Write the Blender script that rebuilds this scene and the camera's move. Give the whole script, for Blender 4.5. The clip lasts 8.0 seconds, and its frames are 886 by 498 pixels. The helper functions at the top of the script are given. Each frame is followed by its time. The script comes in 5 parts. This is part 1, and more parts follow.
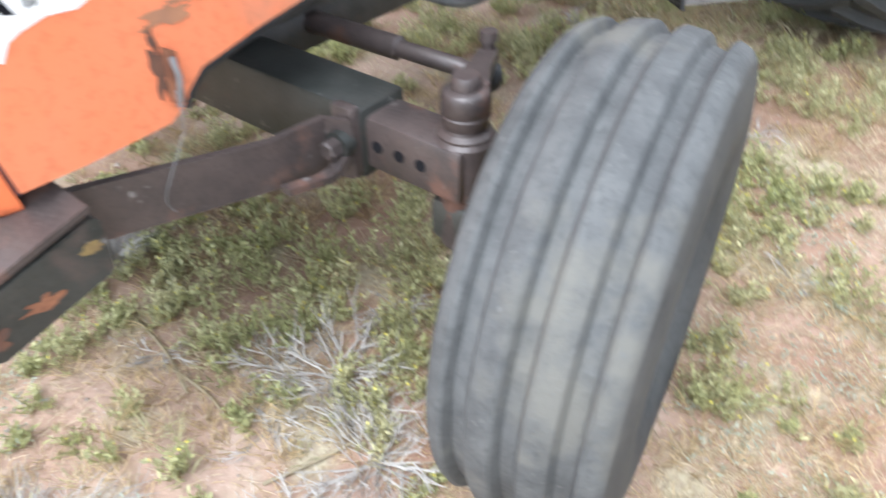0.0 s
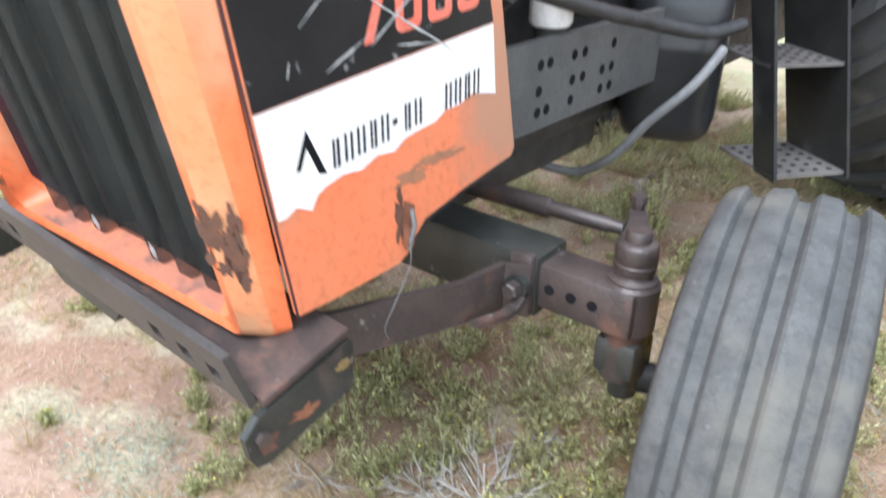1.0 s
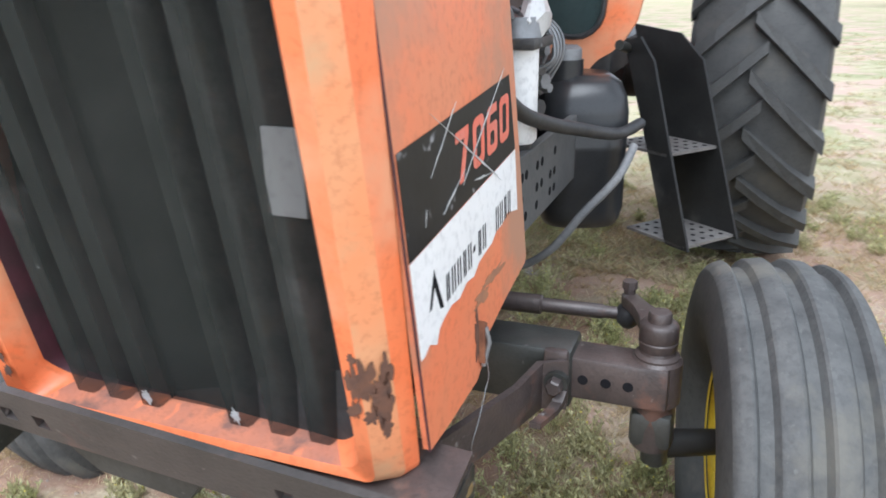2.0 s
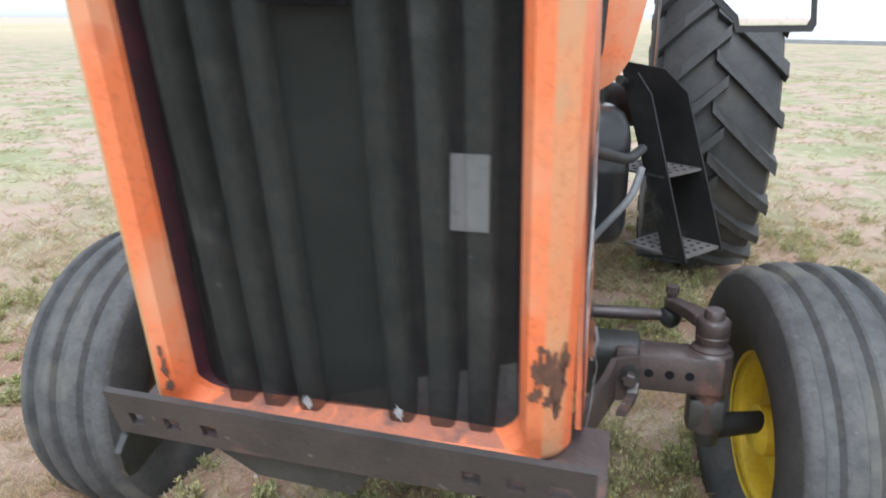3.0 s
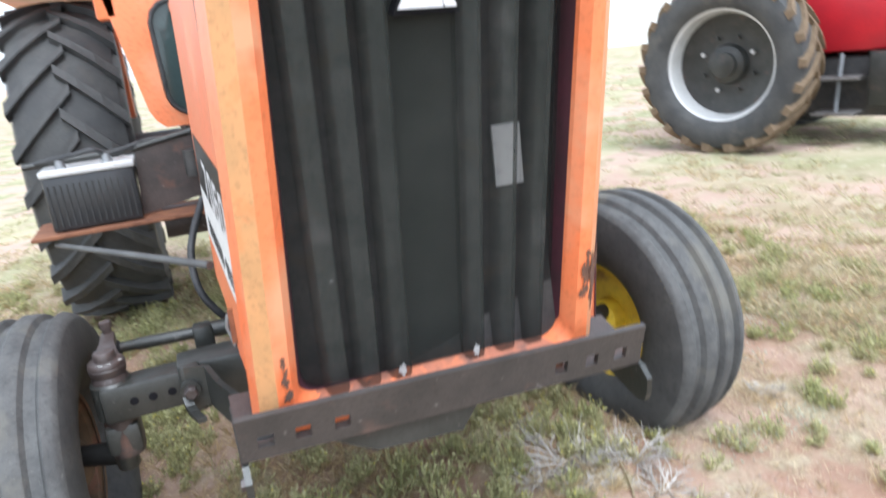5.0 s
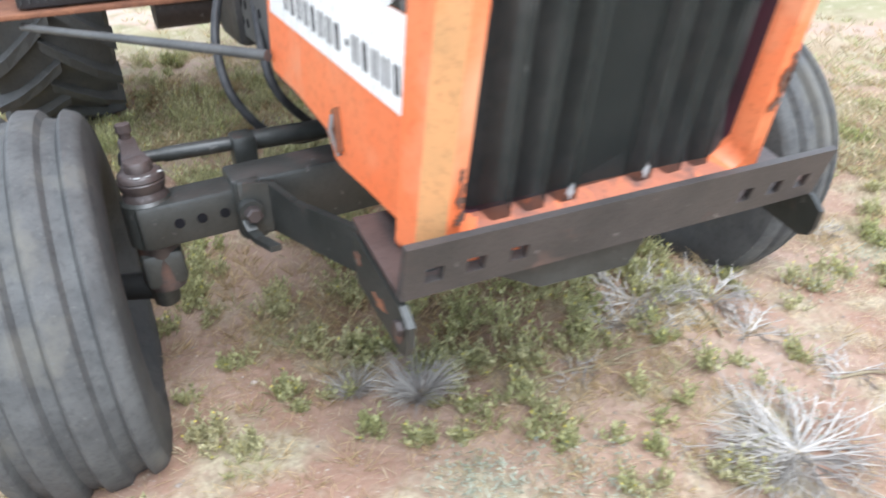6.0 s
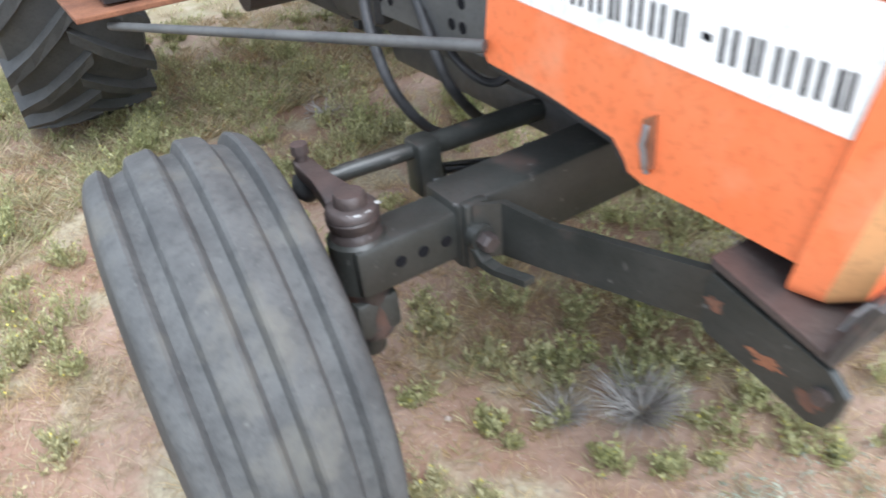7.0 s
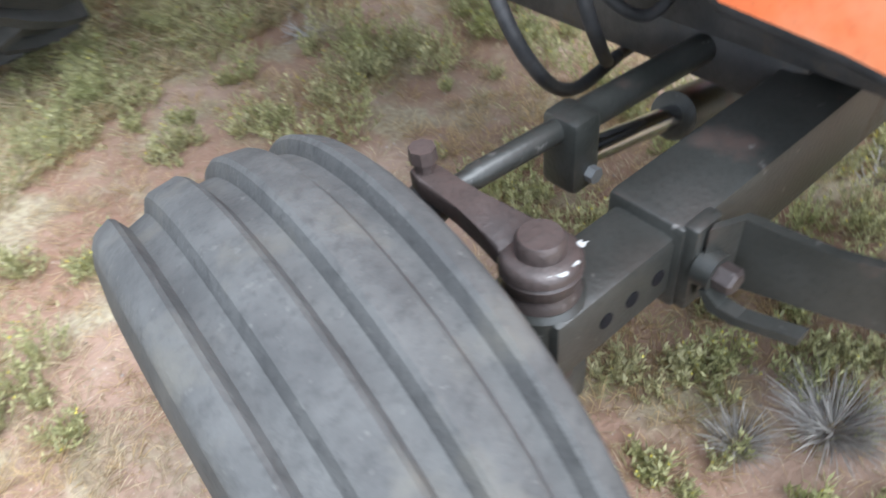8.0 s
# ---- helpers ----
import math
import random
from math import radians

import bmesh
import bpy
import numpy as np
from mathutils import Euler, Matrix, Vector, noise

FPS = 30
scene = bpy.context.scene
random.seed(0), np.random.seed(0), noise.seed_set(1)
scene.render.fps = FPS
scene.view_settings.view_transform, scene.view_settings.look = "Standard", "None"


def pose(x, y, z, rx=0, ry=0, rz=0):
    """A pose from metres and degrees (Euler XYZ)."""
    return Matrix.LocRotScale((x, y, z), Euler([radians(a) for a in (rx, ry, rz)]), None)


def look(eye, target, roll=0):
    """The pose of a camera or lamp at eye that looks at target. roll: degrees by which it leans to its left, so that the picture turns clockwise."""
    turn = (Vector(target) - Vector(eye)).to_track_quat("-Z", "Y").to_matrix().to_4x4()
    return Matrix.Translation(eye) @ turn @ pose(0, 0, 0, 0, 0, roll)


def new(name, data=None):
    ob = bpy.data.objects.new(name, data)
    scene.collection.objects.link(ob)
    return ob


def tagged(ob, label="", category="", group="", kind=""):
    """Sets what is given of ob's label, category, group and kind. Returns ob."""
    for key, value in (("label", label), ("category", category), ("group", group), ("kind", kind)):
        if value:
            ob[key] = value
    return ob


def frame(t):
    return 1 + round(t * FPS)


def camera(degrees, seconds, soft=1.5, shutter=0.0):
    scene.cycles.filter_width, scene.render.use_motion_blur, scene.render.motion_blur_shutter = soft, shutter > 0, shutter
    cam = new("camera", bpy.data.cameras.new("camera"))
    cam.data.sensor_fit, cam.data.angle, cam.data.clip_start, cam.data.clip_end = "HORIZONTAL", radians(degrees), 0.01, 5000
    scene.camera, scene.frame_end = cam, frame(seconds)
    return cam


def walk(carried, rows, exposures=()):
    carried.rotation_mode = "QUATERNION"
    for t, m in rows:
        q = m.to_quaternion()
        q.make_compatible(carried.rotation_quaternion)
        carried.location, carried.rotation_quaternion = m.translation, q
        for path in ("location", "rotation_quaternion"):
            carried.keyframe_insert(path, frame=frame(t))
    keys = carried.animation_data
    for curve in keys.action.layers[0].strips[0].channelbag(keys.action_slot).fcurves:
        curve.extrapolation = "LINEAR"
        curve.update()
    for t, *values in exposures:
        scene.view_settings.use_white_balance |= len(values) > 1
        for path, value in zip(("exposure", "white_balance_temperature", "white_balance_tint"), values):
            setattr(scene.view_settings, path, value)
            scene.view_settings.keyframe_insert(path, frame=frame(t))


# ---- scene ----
cam = camera(63.0, 8.0, soft=1.7, shutter=0.5)
PATH = [
    (0, (1.363, -0.116, 1.243), (0.421, 1.093, -0.042), 0.2),
    (0.5, (1.279, -0.294, 1.251), (0.193, 0.977, 0.153), 3.2),
    (1, (1.222, -0.457, 1.308), (0.109, 0.926, 0.387), 1.3),
    (1.5, (1.057, -0.615, 1.368), (0.021, 0.94, 0.655), 0.6),
    (1.7, (0.946, -0.657, 1.382), (0.076, 0.995, 0.665), 0.2),
    (2.8, (0.587, -1.019, 1.374), (0.055, 0.811, 0.77), -1.5),
    (3, (0.468, -1.053, 1.415), (0.014, 0.796, 0.803), 0.0),
    (3.5, (0.176, -1.155, 1.448), (-0.055, 0.756, 0.904), 0.4),
    (4, (-0.049, -1.299, 1.467), (0.041, 0.655, 1.051), 2.8),
    (4.2, (-0.112, -1.356, 1.466), (0.103, 0.595, 1.08), 2.4),
    (5.3, (-0.591, -1.264, 1.323), (0.152, 0.47, 0.661), -5.3),
    (5.5, (-0.66, -1.172, 1.279), (0.145, 0.506, 0.546), -1.6),
    (6, (-0.815, -0.846, 1.244), (-0.038, 0.716, 0.266), -1.7),
    (6.5, (-0.996, -0.571, 1.25), (-0.2, 0.927, 0.191), -1.7),
    (7, (-1.179, -0.283, 1.284), (-0.341, 1.143, 0.159), -5.2),
    (7.5, (-1.138, 0.044, 1.281), (-0.43, 1.436, 0.031), -7.1),
    (8, (-1.183, 0.348, 1.212), (-0.323, 1.518, -0.163), -6.3),
]
EXPOSURES = [(0.0, 1.88), (0.5, 1.84), (1.0, 1.7), (1.5, 1.5), (3.0, 1.05), (3.5, 1.2), (4.0, 1.3), (5.5, 1.56), (6.5, 1.6), (7.0, 1.6), (7.5, 1.66), (8.0, 1.75)]
walk(cam, [(t, look(eye, target, roll)) for t, eye, target, roll in PATH],
     exposures=[(t, s, 5700, 8) for t, s in EXPOSURES])

# ---- light ----
world = bpy.data.worlds.new("overcast_sky")
scene.world = world
world.use_nodes = True
wn, wl = world.node_tree.nodes, world.node_tree.links
sky = wn.new("ShaderNodeTexSky")
sky.sky_type, sky.sun_disc = "NISHITA", False
SUN_EL, SUN_ROT = radians(63), radians(175)
sky.sun_elevation, sky.sun_rotation = SUN_EL, SUN_ROT
pale = wn.new("ShaderNodeHueSaturation")
pale.inputs["Saturation"].default_value = 0.12
wl.new(sky.outputs[0], pale.inputs["Color"])
wl.new(pale.outputs[0], wn["Background"].inputs[0])
wn["Background"].inputs[1].default_value = 0.15

sun = new("sun", bpy.data.lights.new("sun", "SUN"))
sun.data.energy, sun.data.angle, sun.data.color = 1.2, radians(40), (1.0, 0.97, 0.93)
sun.matrix_world = look((0, 0, 20), Vector((0, 0, 20)) - Vector((math.sin(SUN_ROT) * math.cos(SUN_EL), math.cos(SUN_ROT) * math.cos(SUN_EL), math.sin(SUN_EL))))


# ---- materials ----
def mat(name, c1, c2, scale=6.0, rough=0.6, metal=0.0, bump=0.15, fine=90.0, patch=None, spec=0.5, fleck=None, each=0.0):
    """Two-scale surface: broad mix of c1 and c2, fine grain, optional patches (colour, scale, amount, roughness) and small flecks."""
    m = bpy.data.materials.new(name)
    m.use_nodes = True
    n, l = m.node_tree.nodes, m.node_tree.links
    b = n["Principled BSDF"]
    b.inputs["Metallic"].default_value = metal
    b.inputs["Specular IOR Level"].default_value = spec
    co = n.new("ShaderNodeTexCoord")

    def cloud(sc, detail, rot=0.0):
        t = n.new("ShaderNodeTexNoise")
        t.inputs["Scale"].default_value, t.inputs["Detail"].default_value = sc, detail
        t.inputs["Roughness"].default_value = 0.6
        l.new(co.outputs["Object"], t.inputs["Vector"])
        return t.outputs["Fac"]

    def ramp(src, a, z):
        r = n.new("ShaderNodeMapRange")
        r.inputs["From Min"].default_value, r.inputs["From Max"].default_value = a, z
        l.new(src, r.inputs["Value"])
        return r.outputs["Result"]

    def mix(f, a, z):
        x = n.new("ShaderNodeMix")
        x.data_type = "RGBA"
        for slot, v in ((0, f), (6, a), (7, z)):
            if hasattr(v, "is_output"):
                l.new(v, x.inputs[slot])
            else:
                x.inputs[slot].default_value = (*v, 1) if isinstance(v, tuple) else v
        return x.outputs[2]

    col = mix(ramp(cloud(scale, 4), 0.35, 0.65), c1, c2)
    grain = cloud(fine, 3)
    dark = tuple(v * 0.55 for v in c1)
    f = n.new("ShaderNodeMath")
    f.operation = "MULTIPLY"
    l.new(ramp(grain, 0.5, 0.75), f.inputs[0])
    f.inputs[1].default_value = 0.5
    col = mix(f.outputs[0], col, dark)
    rsock = None
    if patch:
        pc, ps, pa, pr = patch
        pf = ramp(cloud(ps, 6), 1 - pa - 0.06, 1 - pa + 0.06)
        col = mix(pf, col, pc)
        rm = n.new("ShaderNodeMapRange")
        rm.inputs["To Min"].default_value, rm.inputs["To Max"].default_value = rough, pr
        l.new(pf, rm.inputs["Value"])
        rsock = rm.outputs["Result"]
    if fleck:
        fc, fs, fa = fleck
        col = mix(ramp(cloud(fs, 2), 1 - fa - 0.05, 1 - fa + 0.05), col, fc)
    if each:
        info = n.new("ShaderNodeNewGeometry")
        hs = n.new("ShaderNodeHueSaturation")
        hs.inputs["Saturation"].default_value = 0.95
        l.new(ramp(info.outputs["Random Per Island"], -0.0, 1.0), hs.inputs["Value"])
        mr = n.new("ShaderNodeMapRange")
        mr.inputs["To Min"].default_value, mr.inputs["To Max"].default_value = 1 - each, 1 + each
        l.new(info.outputs["Random Per Island"], mr.inputs["Value"])
        l.new(mr.outputs["Result"], hs.inputs["Value"])
        l.new(col, hs.inputs["Color"])
        col = hs.outputs["Color"]
    l.new(col, b.inputs["Base Color"])
    if rsock is None:
        b.inputs["Roughness"].default_value = rough
    else:
        l.new(rsock, b.inputs["Roughness"])
    if bump:
        bp = n.new("ShaderNodeBump")
        bp.inputs["Strength"].default_value, bp.inputs["Distance"].default_value = bump, 0.004
        l.new(grain, bp.inputs["Height"])
        l.new(bp.outputs["Normal"], b.inputs["Normal"])
    return m


M = {
    "orange": mat("faded_orange_paint", (0.85, 0.200, 0.068), (0.79, 0.24, 0.098), 3.5, 0.40, 0, 0.04, 60, ((0.74, 0.32, 0.17), 2.2, 0.42, 0.55), 0.5, ((0.66, 0.18, 0.075), 9, 0.27)),
    "orange_brown": mat("sunburnt_orange_paint", (0.82, 0.22, 0.095), (0.70, 0.25, 0.125), 2.6, 0.40, 0, 0.04, 60, ((0.47, 0.24, 0.15), 1.5, 0.46, 0.45), 0.5, ((0.58, 0.20, 0.10), 7, 0.27)),
    "stained": mat("heat_stained_paint", (0.84, 0.21, 0.075), (0.78, 0.25, 0.10), 3.5, 0.45, 0, 0.04, 60, ((0.36, 0.155, 0.14), 3.4, 0.56, 0.5), 0.5, ((0.50, 0.20, 0.15), 9, 0.38)),
    "worn_bevel": mat("sun_worn_orange_bevel", (0.80, 0.26, 0.10), (0.70, 0.34, 0.17), 3.0, 0.5, 0, 0.05, 70, ((0.60, 0.34, 0.18), 4.0, 0.45, 0.55)),
    "tan": mat("weathered_tan_paint", (0.55, 0.30, 0.13), (0.66, 0.33, 0.14), 9, 0.55, 0, 0.05, 70, ((0.78, 0.24, 0.08), 6.0, 0.4, 0.5)),
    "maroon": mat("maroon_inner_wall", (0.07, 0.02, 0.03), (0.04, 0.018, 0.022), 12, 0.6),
    "grille": mat("black_grille_paint", (0.028, 0.031, 0.028), (0.038, 0.041, 0.037), 7, 0.85, 0, 0.06, 80, None, 0.1),
    "mesh": mat("dusty_black_screen", (0.019, 0.020, 0.019), (0.027, 0.027, 0.026), 10, 0.8, 0, 0.3, 300, None, 0.1),
    "rib": mat("black_perforated_rib", (0.036, 0.040, 0.036), (0.050, 0.054, 0.049), 10, 0.75, 0, 0.06, 100, ((0.075, 0.077, 0.072), 9, 0.36, 0.8), 0.12, fleck=((0.22, 0.23, 0.22), 38, 0.24)),
    "iron": mat("rusty_brown_iron", (0.052, 0.042, 0.040), (0.092, 0.070, 0.064), 9, 0.40, 0.15, 0.3, 120, ((0.16, 0.085, 0.062), 8.0, 0.37, 0.75), 0.6, ((0.24, 0.22, 0.21), 34, 0.27)),
    "black_iron": mat("dirty_black_iron", (0.027, 0.029, 0.026), (0.048, 0.049, 0.045), 8, 0.38, 0.1, 0.2, 110, ((0.095, 0.066, 0.055), 7.0, 0.34, 0.7), 0.6, ((0.17, 0.165, 0.155), 40, 0.26)),
    "rust": mat("bare_rust", (0.16, 0.065, 0.035), (0.26, 0.11, 0.055), 18, 0.85, 0, 0.4, 140),
    "tyre": mat("grey_worn_rubber", (0.072, 0.073, 0.073), (0.109, 0.110, 0.108), 14, 0.72, 0, 0.5, 75, ((0.135, 0.13, 0.115), 5.0, 0.40, 0.85), 0.35, ((0.125, 0.125, 0.12), 70, 0.30)),
    # tread rubber taken darker: shade on the wheel's inner side, put into the colour
    "sidewall": mat("shade_darkened_sidewall_rubber", (0.052, 0.053, 0.054), (0.078, 0.078, 0.076), 9, 0.66, 0, 0.2, 70, ((0.11, 0.105, 0.095), 5.0, 0.34, 0.8), 0.3),
    "tyre_dark": mat("black_lug_rubber", (0.048, 0.049, 0.050), (0.080, 0.080, 0.077), 5, 0.6, 0, 0.2, 90, ((0.10, 0.095, 0.085), 4.0, 0.38, 0.8), 0.4),
    "mud": mat("muddy_lug_rubber", (0.15, 0.105, 0.065), (0.22, 0.16, 0.10), 8, 0.9, 0, 0.4, 60),
    "yellow": mat("yellow_wheel_paint", (0.72, 0.52, 0.03), (0.62, 0.42, 0.03), 10, 0.5, 0, 0.05, 60, ((0.30, 0.18, 0.06), 8, 0.34, 0.8)),
    "rust_yellow": mat("rusted_yellow_paint", (0.13, 0.080, 0.042), (0.085, 0.055, 0.036), 12, 0.7, 0, 0.1, 60, ((0.16, 0.08, 0.05), 10, 0.42, 0.85)),
    "plastic": mat("black_tank_plastic", (0.022, 0.023, 0.025), (0.034, 0.035, 0.037), 5, 0.30, 0, 0.08, 150),
    "chrome": mat("worn_chrome", (0.62, 0.63, 0.66), (0.5, 0.51, 0.54), 8, 0.18, 1.0, 0.02),
    "grey_metal": mat("dull_grey_metal", (0.30, 0.31, 0.32), (0.20, 0.205, 0.21), 12, 0.5, 0.5, 0.1, 90),
    "white": mat("white_vinyl", (0.90, 0.90, 0.89), (0.86, 0.86, 0.85), 9, 0.35, 0, 0.03, 60, ((0.70, 0.60, 0.52), 12, 0.25, 0.6)),
    "black_vinyl": mat("scuffed_black_vinyl", (0.010, 0.010, 0.011), (0.018, 0.018, 0.020), 9, 0.38, 0, 0.05, 60, ((0.42, 0.42, 0.43), 8, 0.31, 0.5), 0.3, ((0.30, 0.30, 0.31), 26, 0.30)),
    "ink": mat("black_lettering", (0.010, 0.010, 0.012), (0.016, 0.016, 0.018), 9, 0.9, 0, 0.0, 60, None, 0.1),
    "bar": mat("worn_steel_bar", (0.050, 0.047, 0.045), (0.080, 0.070, 0.066), 6, 0.45, 0.15, 0.25, 120, ((0.135, 0.088, 0.072), 7.0, 0.37, 0.75), 0.55, ((0.24, 0.225, 0.215), 34, 0.26)),
    "sheet": mat("black_painted_sheet", (0.013, 0.013, 0.013), (0.022, 0.022, 0.021), 8, 0.5, 0, 0.1, 90, ((0.05, 0.047, 0.042), 6, 0.34, 0.7), 0.35),
    "red_ink": mat("faded_red_lettering", (0.78, 0.16, 0.10), (0.70, 0.22, 0.16), 14, 0.4, 0, 0.0),
    "emblem": mat("white_emblem", (0.82, 0.82, 0.83), (0.74, 0.74, 0.76), 12, 0.35, 0, 0.03),
    "steel": mat("worn_tread_plate", (0.22, 0.21, 0.20), (0.14, 0.13, 0.125), 9, 0.55, 0.4, 0.2, 90, ((0.10, 0.08, 0.07), 9, 0.36, 0.8)),
    "rail": mat("dusty_grey_rail_paint", (0.085, 0.086, 0.085), (0.12, 0.12, 0.117), 8, 0.6, 0.1, 0.1, 90),
    "grey_hose": mat("dusty_grey_hose", (0.15, 0.155, 0.16), (0.21, 0.21, 0.21), 20, 0.6, 0, 0.1),
    "hose": mat("black_hose_rubber", (0.022, 0.023, 0.025), (0.05, 0.05, 0.052), 20, 0.5, 0, 0.1),
    "engine": mat("greasy_engine_iron", (0.038, 0.038, 0.039), (0.075, 0.071, 0.068), 14, 0.5, 0.2, 0.3, 80, ((0.09, 0.075, 0.06), 12, 0.36, 0.8)),
    "glass": mat("dark_cab_glass", (0.05, 0.075, 0.075), (0.04, 0.06, 0.06), 2, 0.06, 0, 0.0),
    "wall_white": mat("white_painted_wall", (0.84, 0.84, 0.83), (0.80, 0.80, 0.79), 0.6, 0.7, 0, 0.05, 4),
    "roof_white": mat("pale_metal_roof", (0.74, 0.75, 0.76), (0.70, 0.71, 0.72), 0.8, 0.5, 0, 0.05, 5),
    "grey_trim": mat("grey_trim_paint", (0.30, 0.30, 0.31), (0.24, 0.24, 0.25), 2, 0.6),
    "red": mat("red_tractor_paint", (0.55, 0.02, 0.03), (0.45, 0.02, 0.03), 4, 0.35),
    "silver": mat("silver_wheel_paint", (0.66, 0.66, 0.65), (0.58, 0.58, 0.57), 6, 0.4, 0.2, 0.03),
    "rust_dark": mat("dark_rust_patch", (0.10, 0.055, 0.040), (0.16, 0.075, 0.045), 40, 0.85, 0, 0.3, 160),
    "sill": mat("rubbed_brown_sill", (0.60, 0.20, 0.10), (0.36, 0.15, 0.105), 9, 0.55, 0, 0.15, 120, ((0.22, 0.11, 0.085), 12, 0.42, 0.8), 0.5, ((0.85, 0.24, 0.10), 20, 0.33)),
    "heat": mat("heat_browned_paint", (0.40, 0.19, 0.10), (0.30, 0.15, 0.09), 20, 0.6, 0, 0.1, 90),
    "smear": mat("grey_paint_smear", (0.15, 0.155, 0.15), (0.10, 0.105, 0.10), 60, 0.7, 0, 0.1, 120),
    "chip": mat("pale_paint_chip", (0.55, 0.56, 0.55), (0.42, 0.43, 0.42), 60, 0.6, 0, 0.1, 120),
    "mustard": mat("old_yellow_paint", (0.24, 0.17, 0.06), (0.17, 0.11, 0.05), 50, 0.7, 0, 0.2, 120),
    "mirror": mat("mirror_glass", (0.86, 0.88, 0.88), (0.84, 0.86, 0.87), 3, 0.03, 1.0, 0.0),
    "amber": mat("amber_lens", (0.75, 0.28, 0.06), (0.7, 0.3, 0.1), 5, 0.2),
}


def perforate(m, share):
    """Fine holes in a sheet, too small to tell apart: a share of the light goes straight through."""
    n, l = m.node_tree.nodes, m.node_tree.links
    clear, both = n.new("ShaderNodeBsdfTransparent"), n.new("ShaderNodeMixShader")
    both.inputs[0].default_value = share
    l.new(n["Principled BSDF"].outputs[0], both.inputs[1])
    l.new(clear.outputs[0], both.inputs[2])
    l.new(both.outputs[0], n["Material Output"].inputs[0])


for key in ("rib", "mesh", "grille"):
    perforate(M[key], 0.42)


# ---- mesh helpers ----
def part(name, bm, material, parent=None, label="", smooth=None):
    me = bpy.data.meshes.new(name)
    bm.normal_update()
    bmesh.ops.recalc_face_normals(bm, faces=bm.faces)
    if smooth is not None:
        for f in bm.faces:
            f.smooth = True
        for e in bm.edges:
            if len(e.link_faces) == 2 and e.calc_face_angle(0) > radians(smooth):
                e.smooth = False
    bm.to_mesh(me)
    bm.free()
    me.materials.append(M[material] if isinstance(material, str) else material)
    ob = new(name, me)
    if parent:
        ob.parent = parent
    if label:
        tagged(ob, label)
    return ob


def empty(name, parent=None):
    ob = new(name)
    ob.empty_display_size = 0.1
    if parent:
        ob.parent = parent
    return ob


def thing(name, label, category, group="", kind=""):
    return tagged(empty(name), label, category, group, kind)


def add_box(bm, lo, hi, m=None, bevel=0.0):
    c = [(x, y, z) for x in (lo[0], hi[0]) for y in (lo[1], hi[1]) for z in (lo[2], hi[2])]
    v = [bm.verts.new((m @ Vector(p)) if m else p) for p in c]
    fs = [bm.faces.new([v[i] for i in q]) for q in ((0, 1, 3, 2), (4, 6, 7, 5), (0, 4, 5, 1), (2, 3, 7, 6), (0, 2, 6, 4), (1, 5, 7, 3))]
    if bevel:
        bmesh.ops.bevel(bm, geom=list({e for f in fs for e in f.edges}), offset=bevel, segments=2, affect="EDGES", profile=0.5)
    return bm


def box(lo, hi, m=None, bevel=0.004):
    return add_box(bmesh.new(), lo, hi, m, bevel)


def add_tube(bm, pts, r, seg=10, cap=True):
    """A round bar along points; r is one radius or one for each point."""
    pts = [Vector(p) for p in pts]
    rs = [r] * len(pts) if isinstance(r, (int, float)) else list(r)
    rings, up = [], None
    for i, p in enumerate(pts):
        d = (pts[min(i + 1, len(pts) - 1)] - pts[max(i - 1, 0)]).normalized()
        up = d.orthogonal().normalized() if up is None else (up - d * up.dot(d)).normalized()
        side = d.cross(up)
        rings.append([bm.verts.new(p + rs[i] * (math.cos(a) * up + math.sin(a) * side)) for a in (2 * math.pi * k / seg for k in range(seg))])
    for a, b in zip(rings, rings[1:]):
        for k in range(seg):
            bm.faces.new((a[k], a[(k + 1) % seg], b[(k + 1) % seg], b[k]))
    if cap:
        bm.faces.new(rings[0][::-1])
        bm.faces.new(rings[-1])
    return bm


def tube(pts, r, seg=12):
    return add_tube(bmesh.new(), pts, r, seg)


def spline(pts, n=8):
    """Points of a smooth line through pts."""
    pts = [Vector(p) for p in pts]
    out = []
    for i in range(len(pts) - 1):
        a, b, c, d = pts[max(i - 1, 0)], pts[i], pts[i + 1], pts[min(i + 2, len(pts) - 1)]
        for k in range(n):
            t = k / n
            out.append(0.5 * (2 * b + (c - a) * t + (2 * a - 5 * b + 4 * c - d) * t * t + (3 * b - a - 3 * c + d) * t**3))
    return out + [pts[-1]]


def lathe(profile, m, seg=72, closed=False):
    """Turns (radius, along) round the x axis of m."""
    bm = bmesh.new()
    rings = []
    for k in range(seg):
        a = 2 * math.pi * k / seg
        rings.append([bm.verts.new(m @ Vector((x, r * math.cos(a), r * math.sin(a)))) for r, x in profile])
    n = len(profile)
    for k in range(seg):
        p, q = rings[k], rings[(k + 1) % seg]
        for i in range(n if closed else n - 1):
            j = (i + 1) % n
            bm.faces.new((p[i], p[j], q[j], q[i]))
    return bm


def prism(poly, place, depth):
    """A flat outline (a, b) laid out by place(a, b, c), thick from c = 0 to depth."""
    bm = bmesh.new()
    lo = [bm.verts.new(place(a, b, 0.0)) for a, b in poly]
    hi = [bm.verts.new(place(a, b, depth)) for a, b in poly]
    bm.faces.new(lo[::-1])
    bm.faces.new(hi)
    for i in range(len(poly)):
        j = (i + 1) % len(poly)
        bm.faces.new((lo[i], lo[j], hi[j], hi[i]))
    return bm


